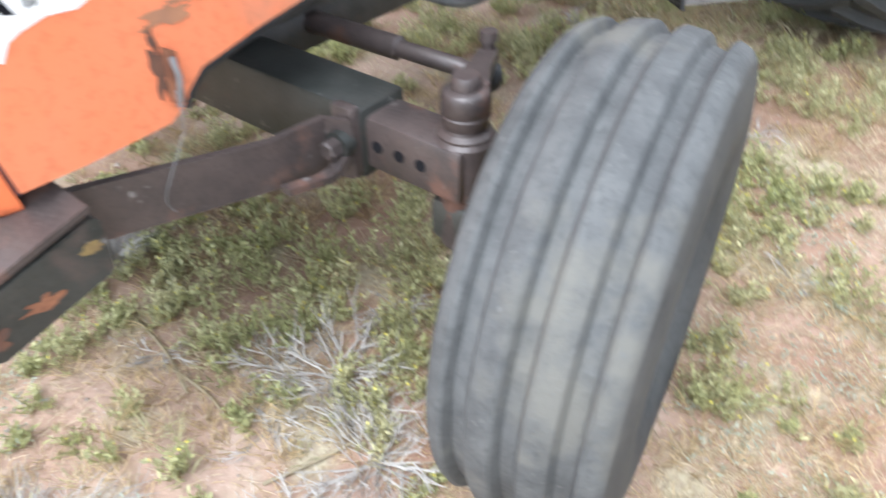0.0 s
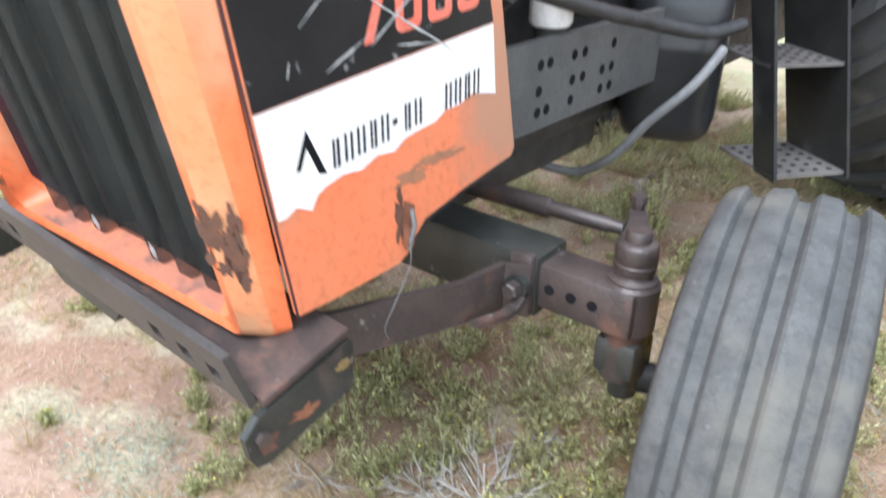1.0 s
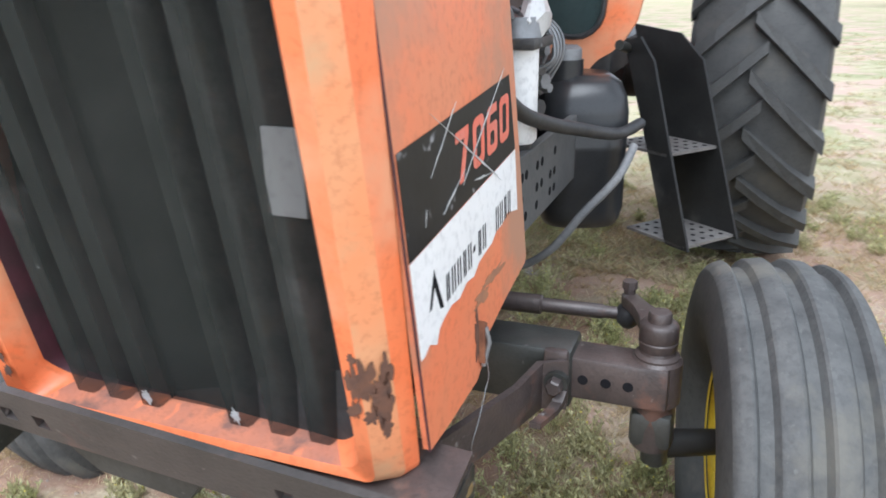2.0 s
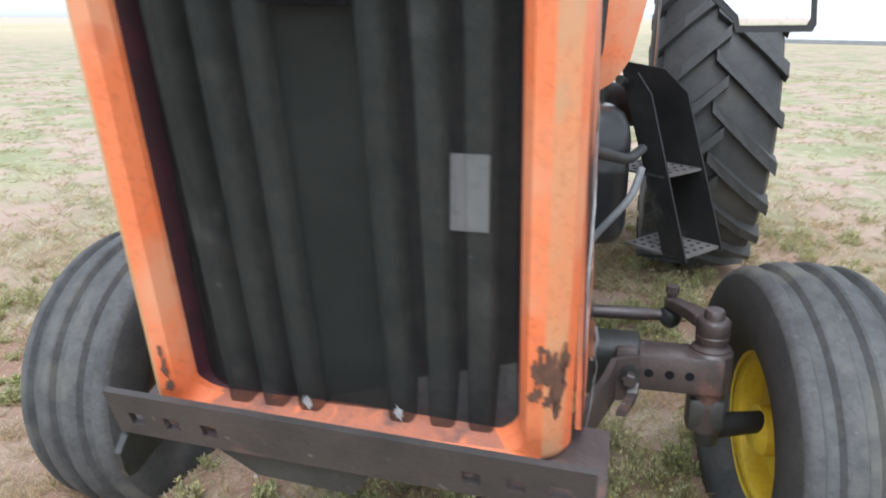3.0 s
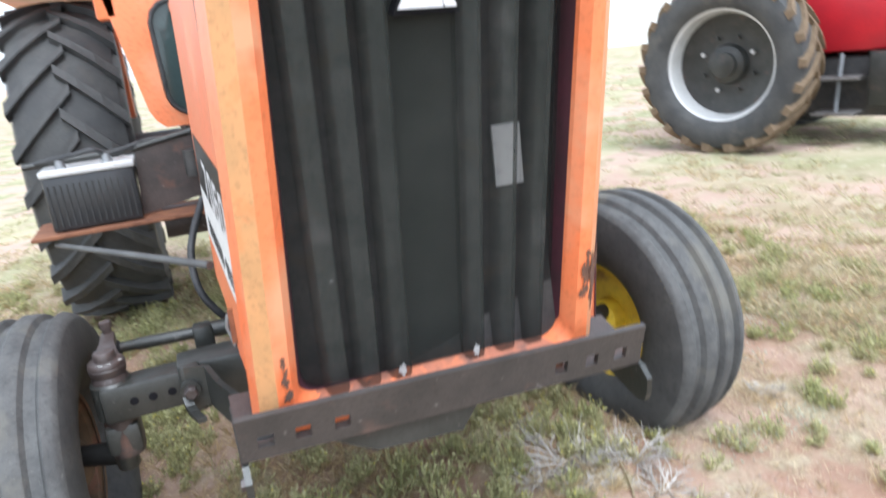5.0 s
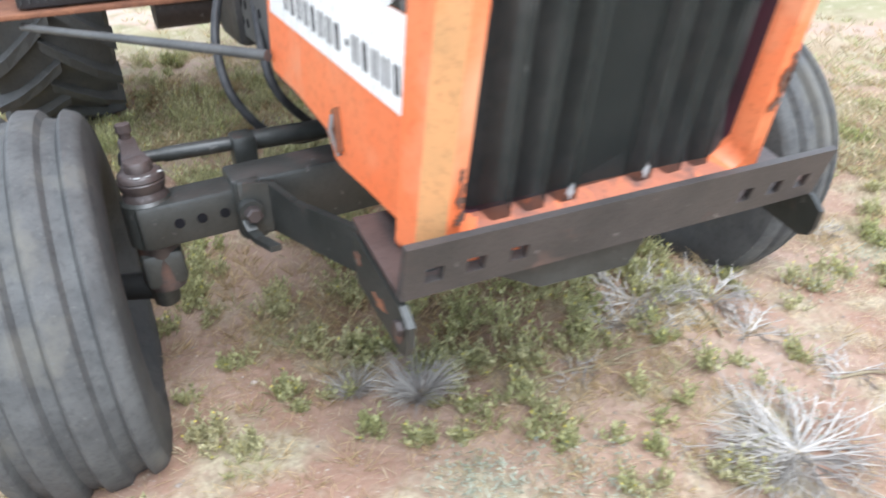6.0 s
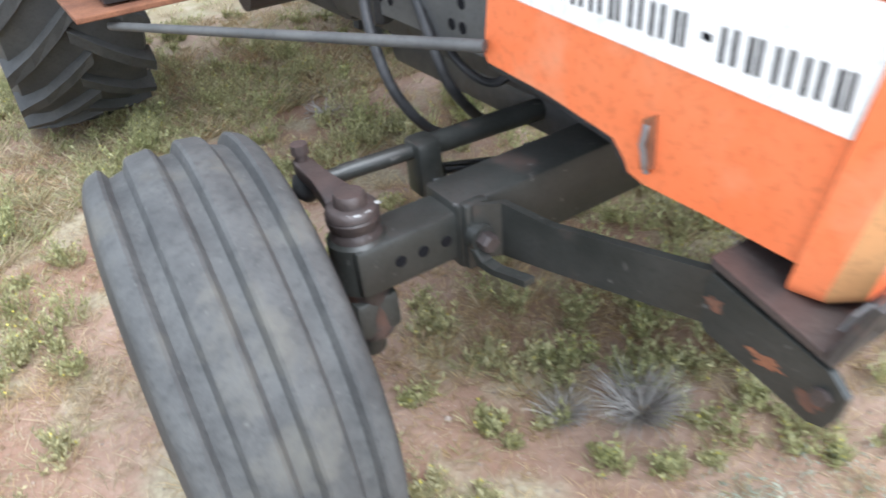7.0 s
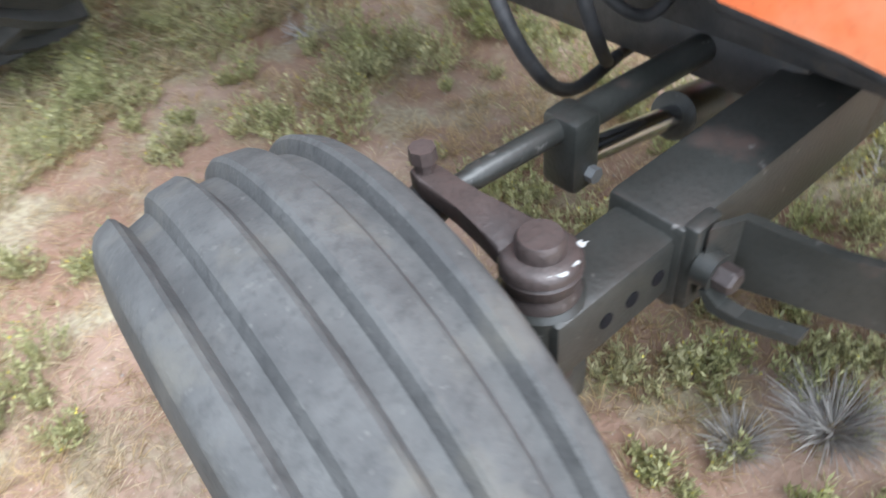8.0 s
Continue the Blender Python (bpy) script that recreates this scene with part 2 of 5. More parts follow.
def rounded(hw, v0, v1, r0, r1, taper=0.0, n=8):
    """Outline of an upright rounded rectangle, widening by taper to the top; n points a corner."""
    out = []
    for cx, cy, r, a0 in ((1, 0, r0, -90), (1, 1, r1, 0), (-1, 1, r1, 90), (-1, 0, r0, 180)):
        x = (hw - r + (taper if cy else 0)) * cx
        y = v1 - r if cy else v0 + r
        for k in range(n + 1):
            a = radians(a0 + 90 * k / n)
            out.append((x + r * math.cos(a), y + r * math.sin(a)))
    return out


def rings_to_mesh(rings, close=False):
    bm = bmesh.new()
    vs = [[bm.verts.new(p) for p in ring] for ring in rings]
    n = len(rings[0])
    for a, b in zip(vs, vs[1:]):
        for k in range(n):
            bm.faces.new((a[k], a[(k + 1) % n], b[(k + 1) % n], b[k]))
    if close:
        bm.faces.new(vs[-1])
    return bm


# ---- ground ----
def ground_height(x, y):
    near = math.exp(-((x / 9) ** 2 + ((y - 1) / 9) ** 2))
    return near * (0.035 * noise.noise((x * 0.9, y * 0.9, 0)) + 0.018 * noise.noise((x * 4, y * 4, 3)) + 0.008 * noise.noise((x * 14, y * 14, 7))) - 0.012 * near


def build_ground():
    steps = [0.0]
    while steps[-1] < 900:
        steps.append(steps[-1] + max(0.035, steps[-1] * 0.045))
    axis = [-s for s in steps[:0:-1]] + steps
    bm = bmesh.new()
    grid = [[bm.verts.new((x, y + 0.6, ground_height(x, y + 0.6))) for x in axis] for y in axis]
    for a, b in zip(grid, grid[1:]):
        for k in range(len(axis) - 1):
            bm.faces.new((a[k], a[k + 1], b[k + 1], b[k]))
    m = bpy.data.materials.new("red_soil_and_field")
    m.use_nodes = True
    n, l = m.node_tree.nodes, m.node_tree.links
    b = n["Principled BSDF"]
    b.inputs["Roughness"].default_value = 0.95
    b.inputs["Specular IOR Level"].default_value = 0.1
    co = n.new("ShaderNodeTexCoord")

    def cloud(sc, detail=5):
        t = n.new("ShaderNodeTexNoise")
        t.inputs["Scale"].default_value, t.inputs["Detail"].default_value = sc, detail
        l.new(co.outputs["Object"], t.inputs["Vector"])
        return t.outputs["Fac"]

    def rng(src, a, z, lo=0.0, hi=1.0):
        r = n.new("ShaderNodeMapRange")
        for k, v in (("From Min", a), ("From Max", z), ("To Min", lo), ("To Max", hi)):
            r.inputs[k].default_value = v
        l.new(src, r.inputs["Value"])
        return r.outputs["Result"]

    def mix(f, a, z):
        x = n.new("ShaderNodeMix")
        x.data_type = "RGBA"
        for slot, v in ((0, f), (6, a), (7, z)):
            if isinstance(v, tuple):
                x.inputs[slot].default_value = (*v, 1)
            else:
                l.new(v, x.inputs[slot])
        return x.outputs[2]

    soil = mix(rng(cloud(2.2), 0.4, 0.62), (0.37, 0.252, 0.190), (0.425, 0.318, 0.255))
    soil = mix(rng(cloud(1.3, 6), 0.44, 0.58), soil, (0.315, 0.20, 0.145))
    soil = mix(rng(cloud(40), 0.55, 0.75), soil, (0.34, 0.24, 0.185))
    soil = mix(rng(cloud(170, 2), 0.66, 0.72), soil, (0.54, 0.475, 0.41))
    litter = mix(rng(cloud(60, 4), 0.4, 0.6), (0.45, 0.395, 0.28), (0.33, 0.275, 0.20))
    soil = mix(rng(cloud(3.6, 7), 0.50, 0.62), soil, litter)
    field = mix(rng(cloud(0.7, 8), 0.40, 0.58), (0.44, 0.39, 0.265), (0.31, 0.315, 0.18))
    field = mix(rng(cloud(1.1, 9), 0.47, 0.56), field, (0.47, 0.35, 0.285))
    field = mix(rng(cloud(3.2, 7), 0.54, 0.66), field, (0.26, 0.25, 0.145))
    field = mix(rng(cloud(9.0, 4), 0.56, 0.70), field, (0.50, 0.45, 0.335))
    far = n.new("ShaderNodeVectorMath")
    far.operation = "LENGTH"
    l.new(co.outputs["Object"], far.inputs[0])
    col = mix(rng(far.outputs["Value"], 2.6, 6.5), soil, field)
    straw = mix(rng(cloud(0.03, 4), 0.4, 0.6), (0.58, 0.46, 0.32), (0.44, 0.43, 0.26))
    col = mix(rng(far.outputs["Value"], 30, 90), col, straw)
    col = mix(rng(far.outputs["Value"], 130, 240), col, (0.60, 0.46, 0.36))
    l.new(col, b.inputs["Base Color"])
    bp = n.new("ShaderNodeBump")
    bp.inputs["Strength"].default_value, bp.inputs["Distance"].default_value = 0.6, 0.012
    l.new(cloud(45, 6), bp.inputs["Height"])
    l.new(bp.outputs["Normal"], b.inputs["Normal"])
    g = part("ground", bm, m, smooth=180)
    tagged(g, "reddish sandy soil with dry grass running out to a pale field", "ground", kind="structure")


build_ground()

# ---- the orange tractor ----
tractor = thing("tractor", "old faded orange farm tractor with black grille and ribbed front tyres", "tractor")

NOSE = Vector((0, 0.071, 0.655))
V_DIR, N_DIR = Vector((0, -0.180, 0.984)), Vector((0, -0.984, -0.180))
ROLL = -0.030  # the body leans a little on its axle
YAW = 0.058  # and the nose shell is knocked back on one side


def on_nose(u, v, w):
    return NOSE + Vector((u + 0.004 * v, YAW * u, ROLL * u)) + v * V_DIR + w * N_DIR


def seam_y(z, s):
    """Where the nose shell meets the hood's side panel."""
    return 0.126 - 0.144 * (z - 0.692) + (0.025 if s > 0 else 0.0)


FACE_H = 0.988


def lean_in(u, v):
    """The dented nose shell sits a little to one side and narrows to the top."""
    return u * (1.0 - 0.10 * max(0.0, v - 0.5)) + 0.018 * min(1.0, max(0.0, v) / 0.4)


def build_nose():
    outer = rounded(0.400, -0.016, FACE_H, 0.03, 0.115)
    flat = rounded(0.370, -0.004, FACE_H - 0.022, 0.020, 0.100)
    band = rounded(0.340, 0.006, FACE_H - 0.032, 0.035, 0.090)
    inner = rounded(0.322, 0.016, FACE_H - 0.048, 0.050, 0.078)

    def ring(shape, w, k=1.0, low=0.0):
        return [on_nose(lean_in(u * k, v), v, w - low * max(0.0, 1 - v / 0.10)) for u, v in shape]
    back, mid = [], []
    for (u, v), p in zip(outer, ring(outer, 0)):
        side = 0.018 * min(1.0, max(0.0, abs(u) - 0.30) / 0.09) * (1 if u > 0 else -1)
        mid.append((p.x + 0.3 * side, p.y + 0.036, p.z))
        back.append((p.x + side, max(seam_y(p.z, u), p.y + 0.045), p.z))
    rings = [back, mid, ring(flat, 0), ring(band, 0, 1.0, 0.012), ring(inner, -0.022, 1.0, 0.045), ring(inner, -0.035, 0.995, 0.045)]
    shell = part("grille_surround", rings_to_mesh(rings), "orange", tractor, "orange sheet-metal grille surround with rust at the lower corners", smooth=25)
    shell.data.materials.append(M["tan"])
    shell.data.materials.append(M["worn_bevel"])
    shell.data.materials.append(M["sill"])
    shell.data.materials.append(M["stained"])
    n = len(outer)
    for k, f in enumerate(shell.data.polygons):
        if n <= k < 2 * n and f.center.z < 1.50 and abs(f.center.x) > 0.34:
            f.material_index = 1 if f.center.x < 0 else 2
        if 2 * n <= k < 3 * n and f.center.x > 0.30 and f.center.z > 1.20:
            f.material_index = 4
        if k >= 3 * n and f.center.z < 0.715 and abs(f.center.x) < 0.28:
            f.material_index = 3
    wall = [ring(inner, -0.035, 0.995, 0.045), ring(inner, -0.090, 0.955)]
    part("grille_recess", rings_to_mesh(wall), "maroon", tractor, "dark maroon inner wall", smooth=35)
    grille = empty("grille", tractor)
    ribs = ((-0.237, -0.244), (-0.165, -0.170), (-0.092, -0.095), (0.091, 0.094), (0.171, 0.178), (0.246, 0.258))
    top = 0.944
    # perforated valleys between the ribs
    for i in range(7):
        if i == 3:
            continue
        bm = bmesh.new()
        for v0, v1 in ((0.004, 0.25), (0.25, 0.5), (0.5, 0.75), (0.75, top)):
            q = []
            for v, order in ((v0, 1), (v1, -1)):
                left = -0.318 if i == 0 else ribs[i - 1][0] + (ribs[i - 1][1] - ribs[i - 1][0]) * v + 0.029
                right = 0.318 if i == 6 else ribs[i][0] + (ribs[i][1] - ribs[i][0]) * v - 0.029
                q += [(u, v) for u in (left, right)[::order]]
            bm.faces.new([bm.verts.new(on_nose(lean_in(u, v) if abs(u) > 0.31 else u + 0.005, v, -0.080)) for u, v in q])
        part("screen", bm, "mesh", grille, "dusty black perforated screen")
    part("centre_panel", prism([(-0.066, 0.004), (0.066, 0.004), (0.070, top), (-0.070, top)], lambda a, b, c: on_nose(a + 0.005, b, -0.078 + c), 0.012), "grille", grille)
    for i, (xb, xt) in enumerate(ribs):
        rib = [(-0.0295, -0.080), (-0.0235, -0.050), (-0.0175, -0.042), (0.0175, -0.042), (0.0235, -0.050), (0.0295, -0.080)]
        levels = [(-0.012, 0.85, -0.012), (-0.004, 0.96, -0.004), (0.010, 1.0, 0.0), (0.30, 1.0, 0.0), (0.60, 1.0, 0.0), (0.925, 1.0, 0.0), (0.935, 0.95, -0.006), (top, 0.85, -0.03)]
        bm = bmesh.new()
        vs = []
        for v, k, lift in levels:
            x = xb + (xt - xb) * v + 0.005
            vs.append([bm.verts.new(on_nose(x + a * k, v, w + lift)) for a, w in rib])
        for p, q in zip(vs, vs[1:]):
            for j in range(5):
                bm.faces.new((p[j], p[j + 1], q[j + 1], q[j]))
        bm.faces.new(vs[0])
        bm.faces.new(vs[-1][::-1])
        part("rib", bm, "rib", grille, smooth=40)
    # oil cooler seen faintly through the perforations
    cooler = part("oil_cooler", box((-0.355, 0.140, 0.665), (0.375, 0.165, 1.585), bevel=0.004), "engine", tractor)
    part("cooler_label", box((0.190, 0.130, 1.058), (0.259, 0.1395, 1.194), bevel=0.002), "white", cooler, "pale plate on the cooler behind the grille")


build_nose()


def side_pt(s, y, z, off=0.0):
    """A point of the hood's side, s = 1 or -1, off metres proud of it."""
    if s > 0:
        x = 0.436 - 0.018 * (y - 0.1) - 0.028 * (z - 0.85) + off
    else:
        x = -0.399 - 0.028 * (y - 0.1) + 0.022 * (z - 0.85) - off
    return Vector((x, y, z + ROLL * 0.35 * s))


# digits as flat strokes: one outline, or an outer and an inner loop
RING = [rounded(0.29, 0.0, 1.0, 0.17, 0.17), rounded(0.115, 0.19, 0.81, 0.07, 0.07)]
SIX = [rounded(0.29, 0.0, 0.64, 0.15, 0.12), rounded(0.115, 0.18, 0.46, 0.06, 0.06)]
HOOK = [(-0.29, 0.55), (-0.115, 0.645), (-0.115, 0.76), (-0.07, 0.81), (0.27, 0.81), (0.27, 1.0), (-0.14, 1.0), (-0.24, 0.95), (-0.29, 0.84)]
SEVEN = [(-0.30, 1.0), (0.30, 1.0), (0.30, 0.84), (0.02, 0.0), (-0.17, 0.0), (0.09, 0.80), (-0.30, 0.80)]
DIGITS = {"0": [RING], "6": [SIX, [HOOK]], "7": [[SEVEN]]}


def build_sides():
    edge = {
        1: [(0.156, 0.690), (0.250, 0.686), (0.396, 0.687), (0.424, 0.702), (0.440, 0.724), (0.472, 0.750), (0.593, 0.774), (0.752, 0.796), (0.764, 0.812)],
        -1: [(0.130, 0.690), (0.281, 0.697), (0.395, 0.699), (0.426, 0.708), (0.438, 0.728), (0.464, 0.754), (0.627, 0.782), (0.782, 0.796), (0.794, 0.812)],
    }
    for s in (1, -1):
        rear_top = 0.595 if s > 0 else 0.69
        low = edge[s]
        poly = low + [(rear_top, 1.61), (seam_y(1.61, s) + 0.006, 1.61)]
        panel = part("side_panel", prism(poly, lambda a, b, c: side_pt(s, a, b, c), -0.014), "orange_brown" if s > 0 else "orange", tractor,
                     "faded orange hood side panel, browned by heat" if s > 0 else "orange hood side panel")
        rim = [side_pt(s, y + 0.006, z - 0.006, -0.022) for y, z in low[3:]]
        part("edge_seal", tube(rim, 0.017, 8), "hose", panel, smooth=60)
        gap = [side_pt(s, seam_y(z, s) + 0.002, z, -0.0008) for z in (0.69, 0.9, 1.1, 1.3, 1.5, 1.60)]
        part("seam_gap", tube(gap, 0.0022, 6), "maroon", panel, smooth=60)
        # black over white stickers
        if s > 0:
            black = [(0.090, 1.187), (0.112, 1.026), (0.672, 1.077), (0.632, 1.230)]
            white = [(0.112, 1.024), (0.672, 1.075), (0.686, 0.942)]
            ys = [0.61, 0.57, 0.53, 0.50, 0.46, 0.42, 0.39, 0.35, 0.31, 0.27, 0.235, 0.215, 0.20, 0.17, 0.150, 0.134]
            zs = [z + 0.040 for z in (0.917, 0.904, 0.902, 0.888, 0.884, 0.878, 0.862, 0.866, 0.852, 0.856, 0.848, 0.840, 0.818, 0.832, 0.822, 0.822)]
            white += list(zip(ys, zs))
        else:
            black = [(0.052, 1.180), (0.078, 1.030), (0.735, 1.072), (0.690, 1.212)]
            white = [(0.078, 1.028), (0.735, 1.070), (0.752, 0.930), (0.104, 0.876)]
        part("black_sticker", prism(black, lambda a, b, c: side_pt(s, a, b, 0.0008 + c), 0.0006), "black_vinyl", panel, "scuffed black sticker")
        part("white_sticker", prism(white, lambda a, b, c: side_pt(s, a, b, 0.0008 + c), 0.0006), "white", panel, "torn white sticker" if s > 0 else "white sticker")
        # number on the black sticker
        ya, yb, za, high = (0.314, 0.634, 1.084, 0.088) if s > 0 else (0.540, 0.120, 1.066, 0.094)
        bm = bmesh.new()
        for i, ch in enumerate("7060"):
            for loops in DIGITS[ch]:
                vs = []
                for loop in loops:
                    vs.append([])
                    for p, q in loop:
                        y = ya + (yb - ya) * (i + 0.5 + p * 0.86 / 0.62 - (0.08 if i == 0 else 0)) / 4
                        vs[-1].append(bm.verts.new(side_pt(s, y, za + q * high + 0.085 * (y - ya), 0.0018)))
                if len(vs) == 1:
                    bm.faces.new(vs[0])
                else:
                    k = len(vs[0])
                    for j in range(k):
                        bm.faces.new((vs[0][j], vs[0][(j + 1) % k], vs[1][(j + 1) % k], vs[1][j]))
        part("number", bm, "red_ink" if s > 0 else "emblem", panel, "faded red number" if s > 0 else "white number")
        # bars in place of the maker's name
        start, stop, n = (0.248, 0.640, 14) if s > 0 else (0.112, 0.660, 14)
        for i in range(n):
            if i == 5:
                w, h, lift = 0.4, 0.010, 0.020
            else:
                w, h, lift = 0.62, 0.046, 0.0
            a = start + (stop - start) * i / n
            step = (stop - start) / n
            zb = 0.910 + 0.115 * (a - start) if s > 0 else 0.905 + 0.085 * (a - start)
            if s > 0 and i in (8, 9):
                continue
            if i == 5:
                strokes = [(0.0, w)]
            else:
                strokes = [(0.0, 0.20), (0.46, 0.66)] if i % 3 else [(0.08, 0.27), (0.40, 0.62)]
            for k0, k1 in strokes:
                bar = [(a + k0 * step, zb + lift), (a + k1 * step, zb + lift + 0.003), (a + k1 * step, zb + lift + h + 0.003), (a + k0 * step, zb + lift + h)]
                part("letter_bar", prism(bar, lambda p, q, c: side_pt(s, p, q, 0.0016 + c), 0.0004), "ink", panel)
        if s > 0:
            mark = [(p, q + 0.040) for p, q in ((0.175, 0.885), (0.200, 0.945), (0.236, 0.868), (0.220, 0.872), (0.199, 0.918), (0.185, 0.886))]
            part("sticker_mark", prism(mark, lambda p, q, c: side_pt(s, p, q, 0.0016 + c), 0.0004), "ink", panel)
        # latch
        ly, lz = (0.415, 0.760) if s > 0 else (0.385, 0.775)
        part("latch", prism([(ly - 0.010, lz - 0.04), (ly + 0.008, lz - 0.045), (ly + 0.012, lz + 0.035), (ly - 0.004, lz + 0.045)], lambda p, q, c: side_pt(s, p, q, c), 0.012), "rust", panel, "rusty draw latch")
        part("latch_loop", tube([side_pt(s, ly, lz - 0.05, 0.006), side_pt(s, ly + 0.004, lz, 0.018), side_pt(s, ly + 0.003, lz + 0.03, 0.012)], 0.005, 8), "grey_metal", panel, smooth=60)
    # hood top
    prof = []
    for k in range(13):
        a = math.pi * k / 12
        prof.append((0.372 * max(-1, min(1, 1.12 * math.cos(a))), 1.585 + 0.062 * math.sin(a) ** 0.6))
    rows = [[Vector((x, yy, z + dz)) for x, z in prof] for yy, dz in ((-0.06, -0.01), (0.3, 0.0), (1.0, 0.005), (1.75, 0.01))]
    bm = bmesh.new()
    vs = [[bm.verts.new(p) for p in r] for r in rows]
    for a, b in zip(vs, vs[1:]):
        for k in range(len(prof) - 1):
            bm.faces.new((a[k], a[k + 1], b[k + 1], b[k]))
    part("hood_top", bm, "orange", tractor, smooth=50)


build_sides()


def build_emblem():
    base = -0.034
    o = (0.006, 0.796)
    w, h = 0.057, 0.104

    def slab(pts):
        return prism(pts, lambda a, b, c: on_nose(o[0] + a, o[1] + b, base + c), 0.008)
    part("emblem_base", prism([(-0.066, -0.012), (0.066, -0.012), (0.012, h + 0.010), (-0.012, h + 0.010)], lambda a, b, c: on_nose(o[0] + a, o[1] + b, -0.066 + c), 0.031), "ink", tractor, "black backing plate")
    part("emblem", slab([(-0.027, 0.055), (0.0, h), (w, 0.0), (0.034, 0.0), (0.0, 0.066), (-0.007, 0.055)]), "emblem", tractor, "white triangular emblem")
    part("emblem", slab([(-w, 0.0), (-0.031, 0.048), (0.011, 0.048), (0.017, 0.034), (-0.022, 0.034), (-0.030, 0.018), (0.023, 0.018), (0.030, 0.0)]), "emblem", tractor, "white triangular emblem")


build_emblem()


def build_bracket():
    bracket = empty("front_bracket", tractor)
    up, back = Vector((0, -0.31, 0.95)), Vector((0, 0.963, 0.25))
    base = Vector((0.007, 0.038, 0.612))
    hw, ht = 0.466, 0.115
    holes = [-0.413, -0.338, -0.258, 0.250, 0.330, 0.407]
    lean = Matrix.Identity(4)
    lean[2][0] = -0.034

    # face with square holes, made of strips between the holes
    bm = bmesh.new()
    t = 0.014
    size = 0.032
    z0, z1 = ht / 2 - size / 2 - 0.01, ht / 2 + size / 2 - 0.01
    cuts = [-hw]
    for x in holes:
        cuts += [x - size / 2, x + size / 2]
    cuts.append(hw)
    m = Matrix((Vector((1, 0, 0)), back, up)).transposed().to_4x4()
    m.translation = base
    m = lean @ m
    add_box(bm, (-hw, -t, 0), (hw, 0, z0), m)
    add_box(bm, (-hw, -t, z1), (hw, 0, ht), m)
    for a, b in zip(cuts[::2], cuts[1::2]):
        add_box(bm, (a, -t, z0), (b, 0, z1), m)
    bmesh.ops.remove_doubles(bm, verts=bm.verts, dist=1e-5)
    part("bracket_face", bm, "bar", bracket, "rusty brown steel bar with square holes")
    # inserts added behind the holes, coloured like the nose sheet seen through them
    for x in (-0.338, -0.258, 0.250):
        part("hole_backing", box((x - 0.020, 0.012, z0 - 0.004), (x + 0.020, 0.016, z1 - 0.008), m, 0.0), "rust" if x > 0 else "orange", bracket, "orange paint showing through a hole")
    plate = prism([(-hw, 0.0), (hw + 0.016, 0.0), (hw + 0.018, 0.180), (-hw + 0.002, 0.190)], lambda a, b, c: lean @ (base + Vector((a, 0, 0)) + back * b + Vector((0, 0, c))), 0.012)
    part("bracket_shelf", plate, "iron", bracket, "rust-brown flat top plate")
    # added insert: its pale colour stands for light coming through the end hole
    part("hole_backing", box((-0.413 - 0.020, 0.012, z0 - 0.004), (-0.413 + 0.020, 0.016, z1 - 0.004), m, 0.0), "grey_metal", bracket, "pale insert for the grey light seen through a hole")
    for s in (1, -1):
        x = base.x + (hw + 0.004 if s > 0 else -hw + 0.012)
        poly = [(-0.014, -0.010), (0.175, 0.035), (0.182, 0.025), (0.180, -0.058), (0.172, -0.066), (0.000, -0.106), (-0.026, -0.098), (-0.036, -0.078), (-0.042, -0.036)]
        part("bracket_side", prism(poly, lambda a, b, c: lean @ Vector((x + s * c, base.y + a, base.z + b)), 0.014), "black_iron", bracket, "black side plate with rust patches")
        part("bolt", tube([lean @ Vector((x + s * k, base.y - 0.012, base.z - 0.050)) for k in (0.013, 0.022)], 0.014, 6), "iron", bracket)
    keel = [(-0.31, 0.004), (-0.18, -0.066), (0.02, -0.072), (0.075, 0.004)]
    part("keel_plate", prism(keel, lambda a, b, c: lean @ Vector((a, base.y + 0.012 + c, base.z + b)), 0.13), "black_iron", bracket)
    # struts to the axle
    for s in (1, -1):
        a, b = Vector((s * 0.400, 0.225, 0.0)), Vector((s * 0.495, 0.645, 0.0))
        d = (b - a).normalized()
        nrm = Vector((d.y, -d.x, 0)) * 0.008
        line = [a, a + 0.75 * (b - a), b, Vector((s * 0.548, 0.660, 0))]
        lo = [0.530, 0.492, 0.482, 0.482]
        hi = [0.630, 0.590, 0.598, 0.605]
        bm = bmesh.new()
        front = [[bm.verts.new(p + nrm + Vector((0, 0, z))) for p, z in zip(line, zz)] for zz in (lo, hi)]
        rear = [[bm.verts.new(p - nrm + Vector((0, 0, z))) for p, z in zip(line, zz)] for zz in (lo, hi)]
        for k in range(3):
            bm.faces.new((front[0][k], front[0][k + 1], front[1][k + 1], front[1][k]))
            bm.faces.new((rear[0][k + 1], rear[0][k], rear[1][k], rear[1][k + 1]))
            bm.faces.new((front[1][k], front[1][k + 1], rear[1][k + 1], rear[1][k]))
            bm.faces.new((front[0][k + 1], front[0][k], rear[0][k], rear[0][k + 1]))
        bm.faces.new((front[0][0], front[1][0], rear[1][0], rear[0][0]))
        bm.faces.new((front[0][3], rear[0][3], rear[1][3], front[1][3]))
        part("axle_strut", bm, "iron" if s > 0 else "black_iron", tractor, "flat steel strut from axle to front bracket")


build_bracket()

TYRE_R, TYRE_X, AXLE_Y = 0.466, 0.988, 0.875
AXLE_SET = Matrix.Translation((0, -0.010, 0.027)) @ Matrix.Rotation(-0.014, 4, "Y")


